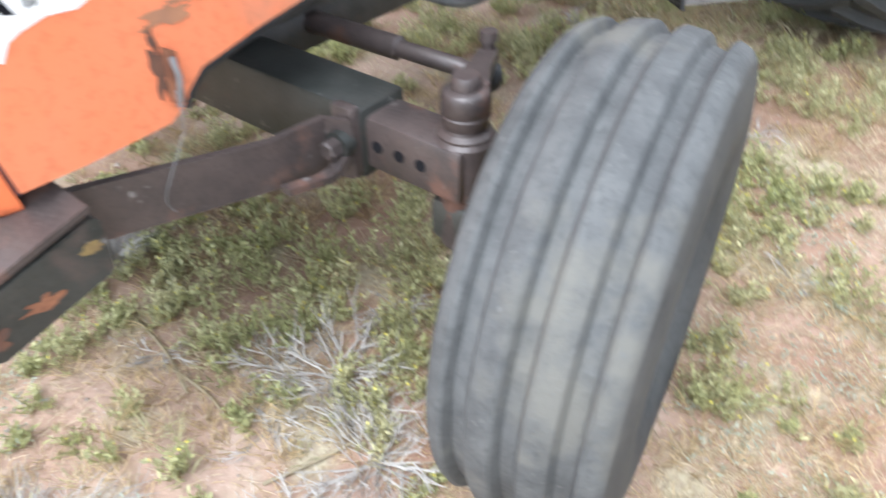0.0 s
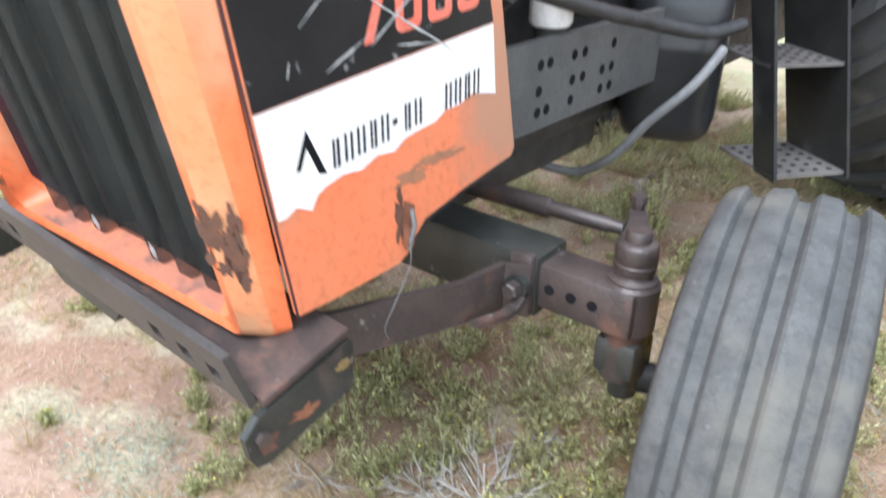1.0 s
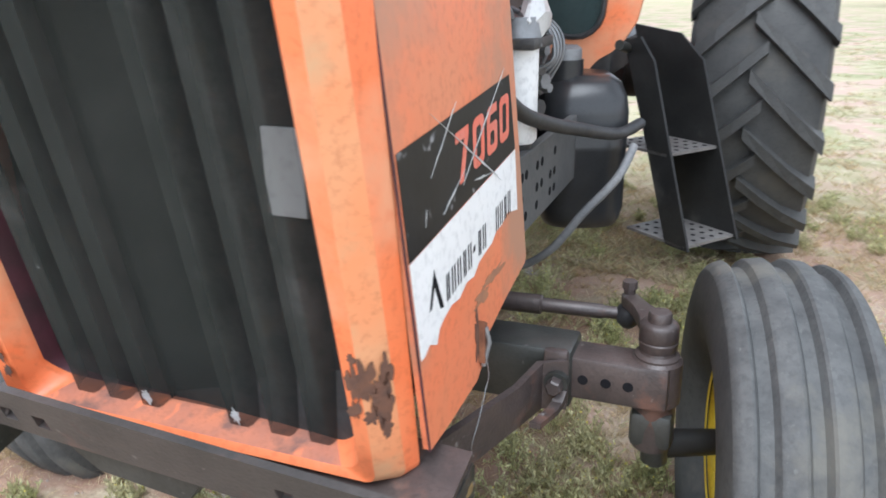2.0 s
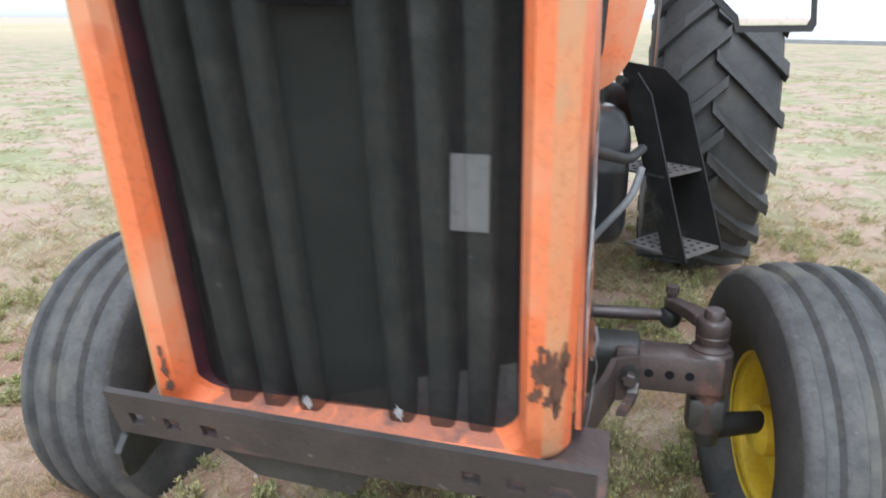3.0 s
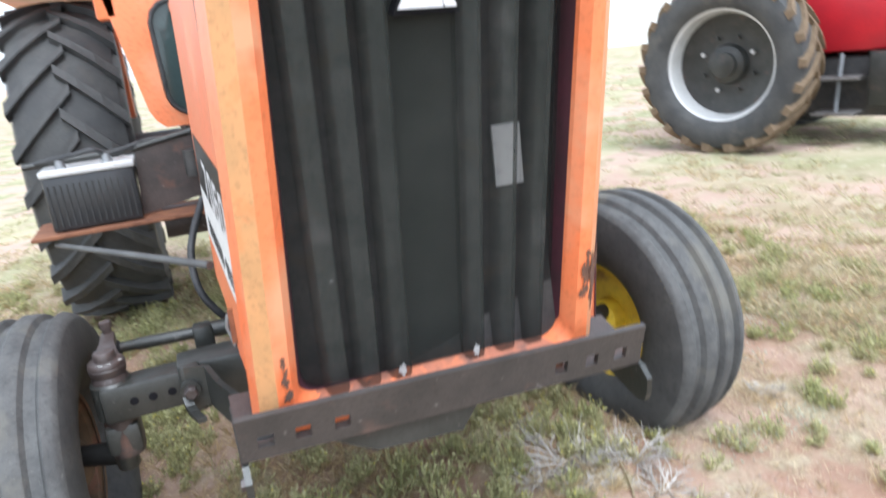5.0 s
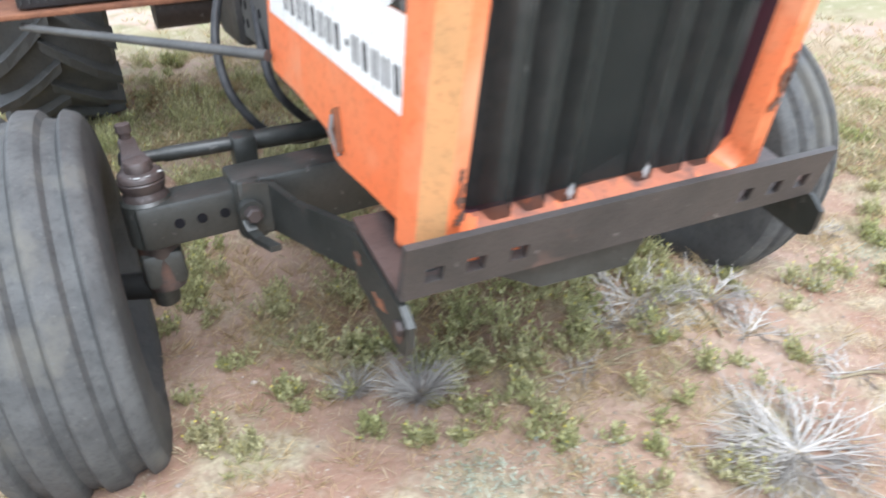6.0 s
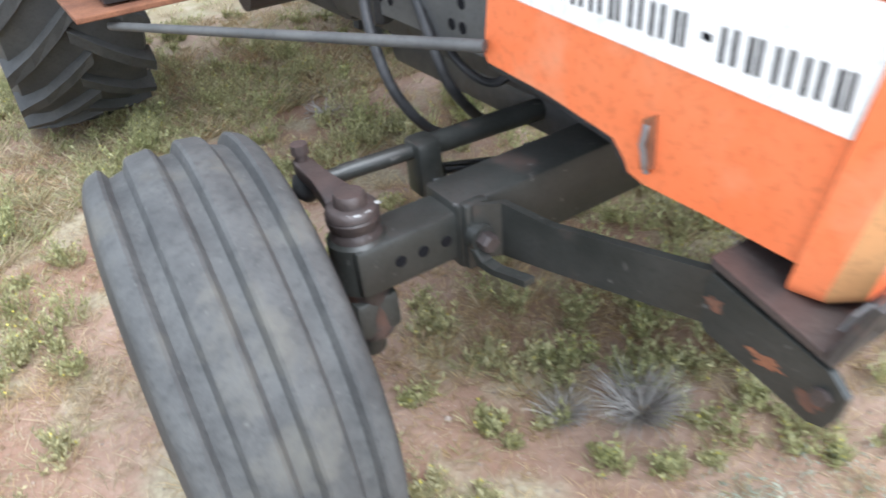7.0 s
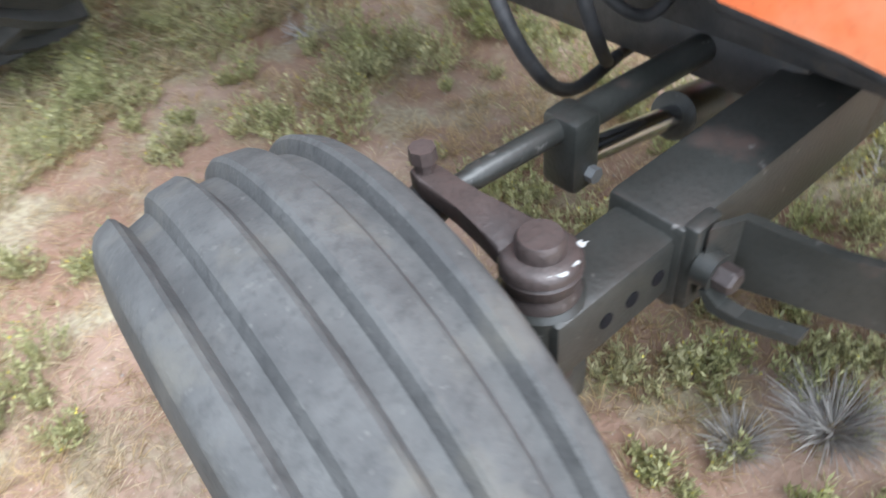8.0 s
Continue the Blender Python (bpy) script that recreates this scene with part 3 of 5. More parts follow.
def build_axle():
    before = set(tractor.children)
    part("axle_beam", box((-0.565, 0.690, 0.436), (0.565, 0.812, 0.580), bevel=0.010), "black_iron", tractor, "black boxed front axle beam", smooth=30)
    for s in (1, -1):
        arm = part("axle_extension", box((min(s * 0.50, s * 0.775), 0.702, 0.456), (max(s * 0.50, s * 0.775), 0.800, 0.562), bevel=0.012), "iron" if s > 0 else "black_iron", tractor, "rusty axle extension with adjusting holes", smooth=30)
        for x in (0.590, 0.641, 0.690):
            part("adjusting_hole", tube([(s * x, 0.7005, 0.510), (s * x, 0.712, 0.510)], 0.0118, 14), "ink", arm)
        clamp = part("axle_clamp", box((min(s * 0.505, s * 0.560), 0.674, 0.440), (max(s * 0.505, s * 0.560), 0.70, 0.585), bevel=0.008), "iron" if s > 0 else "black_iron", tractor, smooth=30)
        part("washer", tube([(s * 0.540, 0.648, 0.520), (s * 0.540, 0.674, 0.520)], 0.027, 16), "black_iron", clamp, smooth=40)
        part("bolt", tube([(s * 0.540, 0.622, 0.520), (s * 0.540, 0.626, 0.520), (s * 0.540, 0.650, 0.520)], [0.015, 0.019, 0.019], 6), "iron", clamp)
        foot = [(0.0, 0.486), (0.075, 0.480), (0.100, 0.486), (0.118, 0.506), (0.128, 0.504), (0.112, 0.474), (0.080, 0.466), (0.0, 0.472)]
        part("clamp_lip", prism(foot, lambda p, q, c: Vector((s * (0.512 + 0.25 * p + c), 0.535 + 0.95 * p, q)), 0.024), "iron" if s > 0 else "black_iron", clamp)
        # kingpin
        top = 0.652 if s < 0 else 0.675
        prof = [(0.0, 0.34), (0.045, 0.34), (0.05, 0.36), (0.046, 0.45), (0.049, 0.455), (0.049, 0.572), (0.046, 0.578), (0.044, 0.584), (0.048, 0.590), (0.050, 0.606), (0.0475, 0.609), (0.050, 0.612), (0.049, top - 0.034), (0.047, top - 0.029), (0.042, top - 0.025), (0.030, top - 0.023), (0.030, top - 0.007), (0.026, top - 0.001), (0.0, top)]
        if s > 0:
            prof = [(r * 0.86 if x > 0.576 else r, x) for r, x in prof]
        m = Matrix.Translation((s * 0.742, 0.762, 0)) @ Matrix(((0, 1, 0, 0), (0, 0, 1, 0), (1, 0, 0, 0), (0, 0, 0, 1)))
        part("kingpin", lathe(prof, m, 28), "iron", tractor, "rusty kingpin with capped top", smooth=40)
        tip = Vector((0.651, 0.955, 0.610)) if s > 0 else Vector((-0.745, 0.962, 0.622))
        hub = Vector((s * 0.742, 0.762, top - 0.040))
        run = (tip - hub).normalized()
        across = Vector((run.y, -run.x, 0)).normalized()
        arm_line = [(0.030, 0.036), (0.075, 0.026), (0.120, 0.020), ((tip - hub).length - 0.012, 0.021), ((tip - hub).length + 0.014, 0.016)]
        outline = [(d, w) for d, w in arm_line] + [(d, -w) for d, w in arm_line[::-1]]
        bm = prism(outline, lambda d, w, c: hub + run * d + across * w + Vector((0, 0, c - 0.014)), 0.030)
        bmesh.ops.bevel(bm, geom=bm.edges[:], offset=0.005, segments=2, affect="EDGES", profile=0.5)
        part("steering_arm", bm, "iron", tractor, "rusty flat steering arm", smooth=35)
        part("arm_hub", tube([(s * 0.742, 0.762, 0.454), (s * 0.742, 0.762, 0.460), (s * 0.742, 0.762, 0.560), (s * 0.742, 0.762, 0.567)], [0.050, 0.056, 0.056, 0.050], 24), "iron" if s > 0 else "black_iron", tractor, smooth=40)
        part("ball_stud", tube([tip, tip + Vector((0, 0, 0.030)), tip + Vector((0, 0, 0.031)), tip + Vector((0, 0, 0.050))], [0.014, 0.014, 0.019, 0.018], 8), "iron", tractor, smooth=30)
        part("ball_joint", tube([tip + Vector((0, 0, -z)) for z in (0.012, 0.022, 0.045, 0.062, 0.074)], [0.016, 0.027, 0.031, 0.026, 0.014], 16), "hose", tractor, "black rubber joint boot", smooth=60)
        rod_in = Vector((s * 0.16, 0.946, 0.565))
        out = tip + Vector((0, 0, -0.04))
        part("tie_rod", tube([out, out.lerp(rod_in, 0.12), out.lerp(rod_in, 0.13), out.lerp(rod_in, 0.44), out.lerp(rod_in, 0.45), rod_in], [0.016, 0.016, 0.019, 0.019, 0.026, 0.026], 12), "iron" if s > 0 else "black_iron", tractor, "steel tie rod", smooth=40)
        part("spindle", tube([(s * 0.742, 0.768, 0.335), (s * 0.90, 0.845, 0.325)], [0.036, 0.030], 14), "sheet", tractor, smooth=50)
        part("spindle_block", box((s * 0.742 - 0.047, 0.715, 0.350), (s * 0.742 + 0.047, 0.812, 0.44), bevel=0.015), "black_iron", tractor, smooth=30)
        part("knuckle_foot", tube([(s * 0.752, 0.762, 0.290), (s * 0.752, 0.762, 0.296), (s * 0.752, 0.762, 0.352)], [0.024, 0.030, 0.036], 14), "black_iron", tractor, smooth=40)
    # power-steering cylinder on one side
    part("steering_cylinder", tube([(-0.170, 0.980, 0.418), (-0.165, 0.980, 0.416), (0.10, 1.00, 0.345)], [0.036, 0.047, 0.047], 18), "black_iron", tractor, "black steering cylinder", smooth=50)
    part("piston_rod", tube([(-0.44, 0.955, 0.498), (-0.15, 0.982, 0.412)], 0.022, 16), "chrome", tractor, "chromed piston rod", smooth=50)
    clamp = part("rod_clamp", box((-0.510, 0.915, 0.468), (-0.450, 0.985, 0.600), bevel=0.012), "black_iron", tractor, smooth=30)
    part("bolt", tube([(-0.475, 0.900, 0.500), (-0.475, 0.918, 0.500)], 0.014, 6), "grey_metal", clamp)

    for ob in tractor.children:
        if ob not in before:
            ob.matrix_basis = AXLE_SET


build_axle()


def rib_profile(wide):
    """Sections of a four-rib front tyre as (radius, along): one side wall, the tread, the other side wall."""
    R = TYRE_R
    ribs = [(wide * a, wide * b) for a, b in ((-0.135, -0.105), (-0.066, -0.019), (0.019, 0.066), (0.105, 0.135))]

    def crown(x):
        return R - 0.95 * x * x
    out = []
    for i, (a, b) in enumerate(ribs):
        lo, hi = (0.016 if i == 0 else 0.021), (0.016 if i == 3 else 0.021)
        out += [(a - 0.008, crown(a) - lo), (a + 0.001, crown(a) - 0.004), (a + 0.007, crown(a)), (b - 0.007, crown(b)), (b - 0.001, crown(b) - 0.004), (b + 0.008, crown(b) - hi)]
    wall = [(0.215, -0.090), (0.225, -0.112), (0.27, -0.146 * wide), (0.32, -0.156 * wide), (0.365, -0.156 * wide), (R - 0.055, -0.149 * wide), (out[0][1] - 0.004, out[0][0] - 0.001)]
    tread = [wall[-1]] + [(r, x) for x, r in out] + [(out[-1][1] - 0.004, out[-1][0] + 0.001)]
    return wall, tread, [(r, -x) for r, x in reversed(wall)]


def front_wheel(s, paint):
    wheel = empty("front_wheel", tractor)
    m = Matrix.Translation((0.984, 0.866, 0.330) if s > 0 else (-0.984, 0.885, 0.292)) @ Matrix.Rotation(radians(9.8 if s > 0 else -4.2), 4, "Z") @ Matrix.Rotation(radians(-0.8 if s > 0 else -1.4), 4, "Y")
    inner, tread, outer = rib_profile(1.0 if s > 0 else 1.08)
    tyre = part("tyre", lathe(tread, m, 112), "tyre", wheel, "worn grey four-rib front tyre", smooth=28)
    # both walls carry the inner side's shade in their darker colour
    for wall in (inner, outer):
        part("sidewall", lathe(wall, m, 96), "sidewall", tyre, "smooth rubber sidewall, darkened for inner-side shade", smooth=50)
    rim = [(0.206, -0.095), (0.218, -0.098), (0.218, -0.088), (0.19, -0.078), (0.178, -0.03), (0.178, 0.03), (0.19, 0.078), (0.218, 0.088), (0.218, 0.098), (0.206, 0.095)]
    part("rim", lathe(rim, m, 64), paint, wheel, smooth=40)
    dish = [(0.178, -s * 0.02), (0.165, -s * 0.02), (0.12, -s * 0.045), (0.07, -s * 0.04), (0.07, -s * 0.09), (0.045, -s * 0.11), (0.0, -s * 0.11)]
    part("wheel_disc", lathe(dish, m, 48), paint, wheel, smooth=40)


front_wheel(1, "yellow")
front_wheel(-1, "rust_yellow")


def lug_tyre(name, parent, m, R, W, n, face, lugs, rim_r, seg=80):
    """A tractor drive tyre: carcass and chevron lugs."""
    w = W / 2
    prof = [(rim_r, -w * 0.72), (rim_r + 0.03, -w * 0.86), (R * 0.72, -w), (R * 0.86, -w * 0.98), (R - 0.075, -w * 0.90), (R - 0.045, -w * 0.6), (R - 0.038, 0), (R - 0.045, w * 0.6), (R - 0.075, w * 0.90), (R * 0.86, w * 0.98), (R * 0.72, w), (rim_r + 0.03, w * 0.86), (rim_r, w * 0.72)]
    tyre = part(name, lathe(prof, m, seg), face, parent, "black drive tyre with deep chevron lugs", smooth=40)
    sweep = 2 * math.pi / n * 1.25
    for side in (1, -1):
        rows = []
        for f in (0.0, 0.33, 0.66, 1.0):
            x = side * (-0.03 + f * (w * 1.0 + 0.03))
            half = 0.026 / R * (1.0 + 0.3 * f)
            fall = 0.030 * f**3
            a, top, bot = sweep * f, R - fall, R - 0.06 - fall * 1.6
            rows.append([(x, a - half * 1.35, bot), (x, a - half, top), (x, a + half, top), (x, a + half * 1.35, bot)])
        bm = bmesh.new()
        vs = [[bm.verts.new((x, r * math.cos(a), r * math.sin(a))) for x, a, r in row] for row in rows]
        for p, q in zip(vs, vs[1:]):
            for i in range(3):
                bm.faces.new((p[i], p[i + 1], q[i + 1], q[i]))
        bm.faces.new(vs[0])
        bm.faces.new(vs[-1][::-1])
        lug = part("tread_lug", bm, lugs, parent)
        for k in range(n):
            ob = lug if k == 0 else new("tread_lug", lug.data)
            ob.parent = parent
            ob.matrix_basis = m @ Matrix.Rotation(2 * math.pi * (k + (0.5 if side < 0 else 0)) / n, 4, "X")
    return tyre


def rear_wheel(s):
    wheel = empty("rear_wheel", tractor)
    m = Matrix.Translation((s * 0.905, 3.46 if s > 0 else 3.50, 0.905)) @ Matrix.Rotation(radians(8), 4, "X")
    lug_tyre("tyre", wheel, m, 0.92, 0.58 if s > 0 else 0.54, 24, "tyre_dark", "tyre_dark", 0.50)
    part("rim", lathe([(0.50, -0.19), (0.52, -0.20), (0.47, -0.12), (0.46, 0.12), (0.52, 0.20), (0.50, 0.19)], m, 64), "orange", wheel, smooth=40)
    part("wheel_disc", lathe([(0.46, 0.0), (0.30, s * 0.03), (0.16, s * 0.03), (0.16, s * 0.10), (0.0, s * 0.10)], m, 48), "orange", wheel, smooth=40)


rear_wheel(1)
rear_wheel(-1)
part("rear_axle", tube([(-0.9, 3.56, 0.905), (0.9, 3.56, 0.905)], 0.13, 20), "engine", tractor, smooth=50)


def build_engine():
    part("radiator", box((-0.36, 0.22, 0.70), (0.36, 0.40, 1.58)), "engine", tractor)
    part("engine_block", box((-0.20, 0.60, 0.62), (0.20, 1.75, 1.36), bevel=0.03), "engine", tractor, smooth=30)
    part("gearbox", box((-0.24, 1.75, 0.62), (0.24, 3.5, 1.15), bevel=0.04), "engine", tractor, smooth=30)
    part("sump", box((-0.17, 0.75, 0.52), (0.17, 1.65, 0.64), bevel=0.03), "engine", tractor, smooth=30)
    for s in (1, -1):
        rail = part("frame_rail", box((min(s * 0.335, s * 0.360), 0.60, 0.775), (max(s * 0.335, s * 0.360), 1.95, 0.985), bevel=0.003), "rail", tractor, "black perforated frame rail")
        for y in (0.95, 0.99, 1.10, 1.15, 1.25, 1.30):
            for z in (0.82, 0.87, 0.93):
                if (y, z) in ((0.99, 0.87), (1.25, 0.93), (1.15, 0.82)):
                    continue
                part("rail_hole", tube([(s * 0.3595, y, z), (s * 0.3612, y, z)], 0.013, 10), "ink", rail)
    # filter, pumps and pipes on the engine's side
    can = part("oil_filter", tube([(0.315, 1.05, 1.00), (0.315, 1.05, 1.01), (0.315, 1.05, 1.235), (0.315, 1.05, 1.245)], [0.045, 0.052, 0.052, 0.040], 20), "white", tractor, "white oil filter can", smooth=40)
    part("filter_head", tube([(0.315, 1.05, 1.24), (0.315, 1.05, 1.31)], [0.062, 0.05], 14), "grey_metal", can, smooth=40)
    part("filter_base", tube([(0.315, 1.05, 0.94), (0.315, 1.05, 1.00)], [0.03, 0.042], 14), "engine", can, smooth=40)
    for y, z, r, l in ((1.17, 1.12, 0.050, 0.10), (1.20, 1.22, 0.040, 0.12), (1.27, 1.05, 0.045, 0.10), (1.16, 1.28, 0.032, 0.13), (1.30, 1.16, 0.035, 0.09), (0.92, 1.20, 0.04, 0.11), (0.90, 1.08, 0.045, 0.10)):
        part("pump_housing", tube([(0.19, y, z), (0.20 + l * 0.7, y, z), (0.20 + l, y, z + 0.01)], [r, r, r * 0.6], 12), "engine" if r > 0.04 else "grey_metal", tractor, smooth=40)
    for k in range(5):
        y = 0.85 + 0.11 * k
        part("fuel_pipe", tube(spline([(0.20, y, 1.33), (0.30, y + 0.03, 1.36 - 0.02 * k), (0.31, y + 0.08, 1.20), (0.24, y + 0.10, 1.08)], 6), 0.006, 6), "grey_metal", tractor, smooth=60)
    rows = [[Vector((0.345 + 0.03 * math.cos(a) * k, 1.10 + 0.075 * math.sin(a) * k + 0.008 * math.sin(5 * a), z + 0.012 * math.sin(3 * a + z * 40))) for a in (2 * math.pi * j / 18 for j in range(18))] for z, k in ((1.27, 1.0), (1.31, 1.15), (1.35, 0.8), (1.39, 0.35), (1.41, 0.12))]
    part("plastic_wrap", rings_to_mesh(rows, True), "silver", tractor, "crumpled pale plastic wrap", smooth=20)
    part("filter_bracket", box((0.26, 0.98, 1.235), (0.375, 1.17, 1.262), bevel=0.006), "engine", tractor, smooth=30)
    for i, (y, z, r) in enumerate(((1.19, 1.17, 0.028), (1.235, 1.135, 0.036), (1.18, 1.07, 0.04), (1.24, 1.215, 0.022), (1.215, 1.25, 0.018), (1.285, 1.11, 0.022), (1.21, 1.02, 0.026))):
        part("injector_fitting", tube([(0.22, y, z), (0.315, y, z), (0.325, y, z), (0.345, y - 0.01, z)], [r, r, r * 0.7, r * 0.6], 8), "grey_metal" if i % 2 else "engine", tractor, smooth=35)
    for i in range(4):
        y = 1.16 + 0.035 * i
        part("injector_pipe", tube(spline([(0.33, y, 1.17 - 0.02 * i), (0.375, y + 0.015, 1.20), (0.36, y + 0.02, 1.27), (0.28, y + 0.02, 1.33)], 5), 0.005, 6), "grey_metal", tractor, smooth=60)
    # hoses
    part("hose", tube(spline([(0.36, 0.66, 1.22), (0.38, 0.82, 1.12), (0.395, 1.06, 1.05), (0.435, 1.27, 1.0), (0.50, 1.55, 0.94), (0.55, 1.70, 0.95)], 8), 0.019, 10), "hose", tractor, "black rubber hose", smooth=60)
    part("hose", tube(spline([(0.02, 1.30, 0.56), (0.12, 1.40, 0.505), (0.22, 1.45, 0.494), (0.327, 1.45, 0.569), (0.421, 1.46, 0.696), (0.515, 1.50, 0.81), (0.55, 1.58, 0.90)], 8), 0.014, 10), "grey_hose", tractor, "grey-black rubber hose looping low", smooth=60)
    for pts, r in (([(-0.40, 1.30, 0.95), (-0.470, 1.16, 0.82), (-0.476, 1.085, 0.703), (-0.435, 1.065, 0.615), (-0.376, 1.068, 0.552), (-0.30, 1.08, 0.52), (-0.18, 1.10, 0.52)], 0.0125),
                   ([(-0.34, 1.22, 0.93), (-0.375, 1.06, 0.78), (-0.359, 1.022, 0.68), (-0.27, 1.06, 0.57), (-0.19, 1.11, 0.51), (-0.109, 1.14, 0.484), (0.0, 1.15, 0.48)], 0.0125),
                   ([(-0.30, 1.18, 0.90), (-0.33, 1.10, 0.79), (-0.315, 1.04, 0.71), (-0.26, 1.0, 0.66), (-0.20, 0.99, 0.68), (-0.17, 1.02, 0.74)], 0.0105)):
        part("hose", tube(spline(pts, 8), r, 10), "hose", tractor, "black rubber hose hanging under the engine", smooth=60)
    # brace rod from the battery tray
    part("brace_rod", tube([(-0.927, 1.60, 0.815), (-0.60, 1.05, 0.835), (-0.43, 0.775, 0.842)], [0.010, 0.012, 0.013], 8), "rail", tractor, "thin grey brace rod", smooth=60)


build_engine()


def build_cab_and_steps():
    # fuel tank
    def outline(k):
        out = []
        for i in range(32):
            t = 2 * math.pi * i / 32
            c, q = math.cos(t), math.sin(t)
            out.append((0.150 * k * math.copysign(abs(c) ** 0.55, c), 0.185 * k * math.copysign(abs(q) ** 0.55, q)))
        return out
    levels = ((0.585, 0.76), (0.592, 0.86), (0.615, 0.94), (0.66, 1.0), (0.86, 1.0), (0.868, 1.015), (0.88, 1.0), (0.98, 1.0), (1.03, 0.95), (1.075, 0.82), (1.10, 0.6))
    turn = Matrix.Rotation(radians(20), 4, "Z")
    bm = rings_to_mesh([[Vector((0.335, 1.78, z)) + turn @ Vector((a, b, 0)) for a, b in outline(k)] for z, k in levels], True)
    tank = part("fuel_tank", bm, "plastic", tractor, "black plastic fuel tank", smooth=40)
    part("filler_neck", tube([(0.294, 1.70, 1.08), (0.294, 1.70, 1.15)], 0.058, 20), "plastic", tank, smooth=40)
    part("filler_cap", tube([(0.294, 1.70, 1.145), (0.294, 1.70, 1.150), (0.294, 1.70, 1.185), (0.294, 1.70, 1.195)], [0.040, 0.052, 0.050, 0.036], 20), "grey_metal", tank, "grey filler cap", smooth=40)

    # steps: treads between two dark side plates
    steps = empty("cab_steps", tractor)
    along, inward = Vector((0.61, 0.79, 0)), Vector((-0.79, 0.61, 0))
    corner = Vector((0.728, 1.665, 0))
    width, deep = 0.245, 0.27

    def at(a, b, z):
        return corner + along * a + inward * (b + 0.38 * (z - 0.55)) + Vector((0, 0, z))
    for z in (0.550, 0.845):
        bm = bmesh.new()
        c = [(0, 0), (width, 0), (width, deep), (0, deep)]
        lo = [bm.verts.new(at(a, b, z) - Vector((0, 0, 0.010))) for a, b in c]
        hi = [bm.verts.new(at(a, b, z)) for a, b in c]
        bm.faces.new(lo[::-1]), bm.faces.new(hi)
        for i in range(4):
            bm.faces.new((lo[i], lo[(i + 1) % 4], hi[(i + 1) % 4], hi[i]))
        part("tread", bm, "steel", steps, "worn perforated steel tread")
        for i in range(5):
            for j in range(6):
                p = at(0.03 + 0.046 * i, 0.028 + 0.043 * j, z)
                part("tread_hole", tube([p - Vector((0, 0, 0.002)), p + Vector((0, 0, 0.0012))], 0.0085, 8), "ink", steps)
    for a, poly in ((0.0, [(-0.01, 0.535), (0.09, 0.535), (0.09, 0.85), (0.10, 1.20), (0.02, 1.215), (-0.02, 1.14), (-0.015, 0.84)]), (width, [(-0.01, 0.535), (deep, 0.535), (deep + 0.02, 1.24), (0.07, 1.215), (-0.01, 1.13), (-0.01, 0.84)])):
        part("step_side", prism(poly, lambda p, q, c: at(a + c, p, q), 0.010), "sheet", steps, "black sheet-metal step side")
    part("step_bracket", tube([at(0.02, 0.10, 1.17), Vector((0.45, 1.80, 1.19))], 0.018, 8), "black_iron", steps, smooth=60)

    # cab front with its low side windows
    cab = empty("cab", tractor)
    fy = 1.93
    for s in (1, -1):
        out = [(0.02, 1.62), (0.02, 1.20), (0.06, 1.13), (0.20, 1.125), (0.235, 1.085), (0.335, 1.085), (0.360, 1.13), (0.43, 1.17), (0.485, 1.26), (0.56, 1.62)] if s > 0 else [(0.02, 1.75), (0.02, 1.16), (0.48, 1.16), (0.52, 1.22), (0.62, 1.75)]
        hole = [(p, q) for p, q in rounded(0.105, 1.205, 1.66, 0.095, 0.09, 0.01, 6)]
        cx = 0.265 if s > 0 else 0.335
        # panel as a ring between the outline and the window
        m = 40
        def walk_round(poly, centre):
            pts = []
            for k in range(m):
                ang = 2 * math.pi * k / m
                d = Vector((math.cos(ang), math.sin(ang)))
                best = None
                for (ax, az), (bx, bz) in zip(poly, poly[1:] + poly[:1]):
                    ex, ez = bx - ax, bz - az
                    den = d.x * ez - d.y * ex
                    if abs(den) < 1e-9:
                        continue
                    t = ((ax - centre[0]) * ez - (az - centre[1]) * ex) / den
                    u = ((ax - centre[0]) * d.y - (az - centre[1]) * d.x) / den
                    if t > 0 and -1e-6 <= u <= 1 + 1e-6 and (best is None or t > best):
                        best = t
                pts.append((centre[0] + d.x * best, centre[1] + d.y * best))
            return pts
        centre = (cx, 1.42)
        a = walk_round(out, centre)
        b = walk_round([(p + cx, q) for p, q in hole], centre)
        rings = [[Vector((s * p, fy + 0.03, q)) for p, q in a], [Vector((s * p, fy, q)) for p, q in a], [Vector((s * p, fy, q)) for p, q in b], [Vector((s * p, fy + 0.03, q)) for p, q in b]]
        part("cab_front_panel", rings_to_mesh(rings), "orange", cab, "orange cab corner with rounded window", smooth=30)
        bm = bmesh.new()
        bm.faces.new([bm.verts.new((s * p, fy + 0.018, q)) for p, q in b])
        part("window_pane", bm, "glass", cab, "dark tinted glass")
        part("window_seal", tube([Vector((s * p, fy - 0.003, q)) for p, q in b + b[:1]], 0.010, 6), "hose", cab, smooth=60)
    part("cab_floor", box((-0.40, 1.97, 1.06), (0.40, 3.25, 1.18), bevel=0.02), "engine", cab, smooth=30)
    part("windscreen", box((-0.58, 1.97, 1.66), (0.58, 1.98, 2.25), bevel=0.0), "glass", cab)
    part("cab_roof", box((-0.78, 1.80, 2.25), (0.78, 3.35, 2.42), bevel=0.05), "orange", cab, smooth=30)
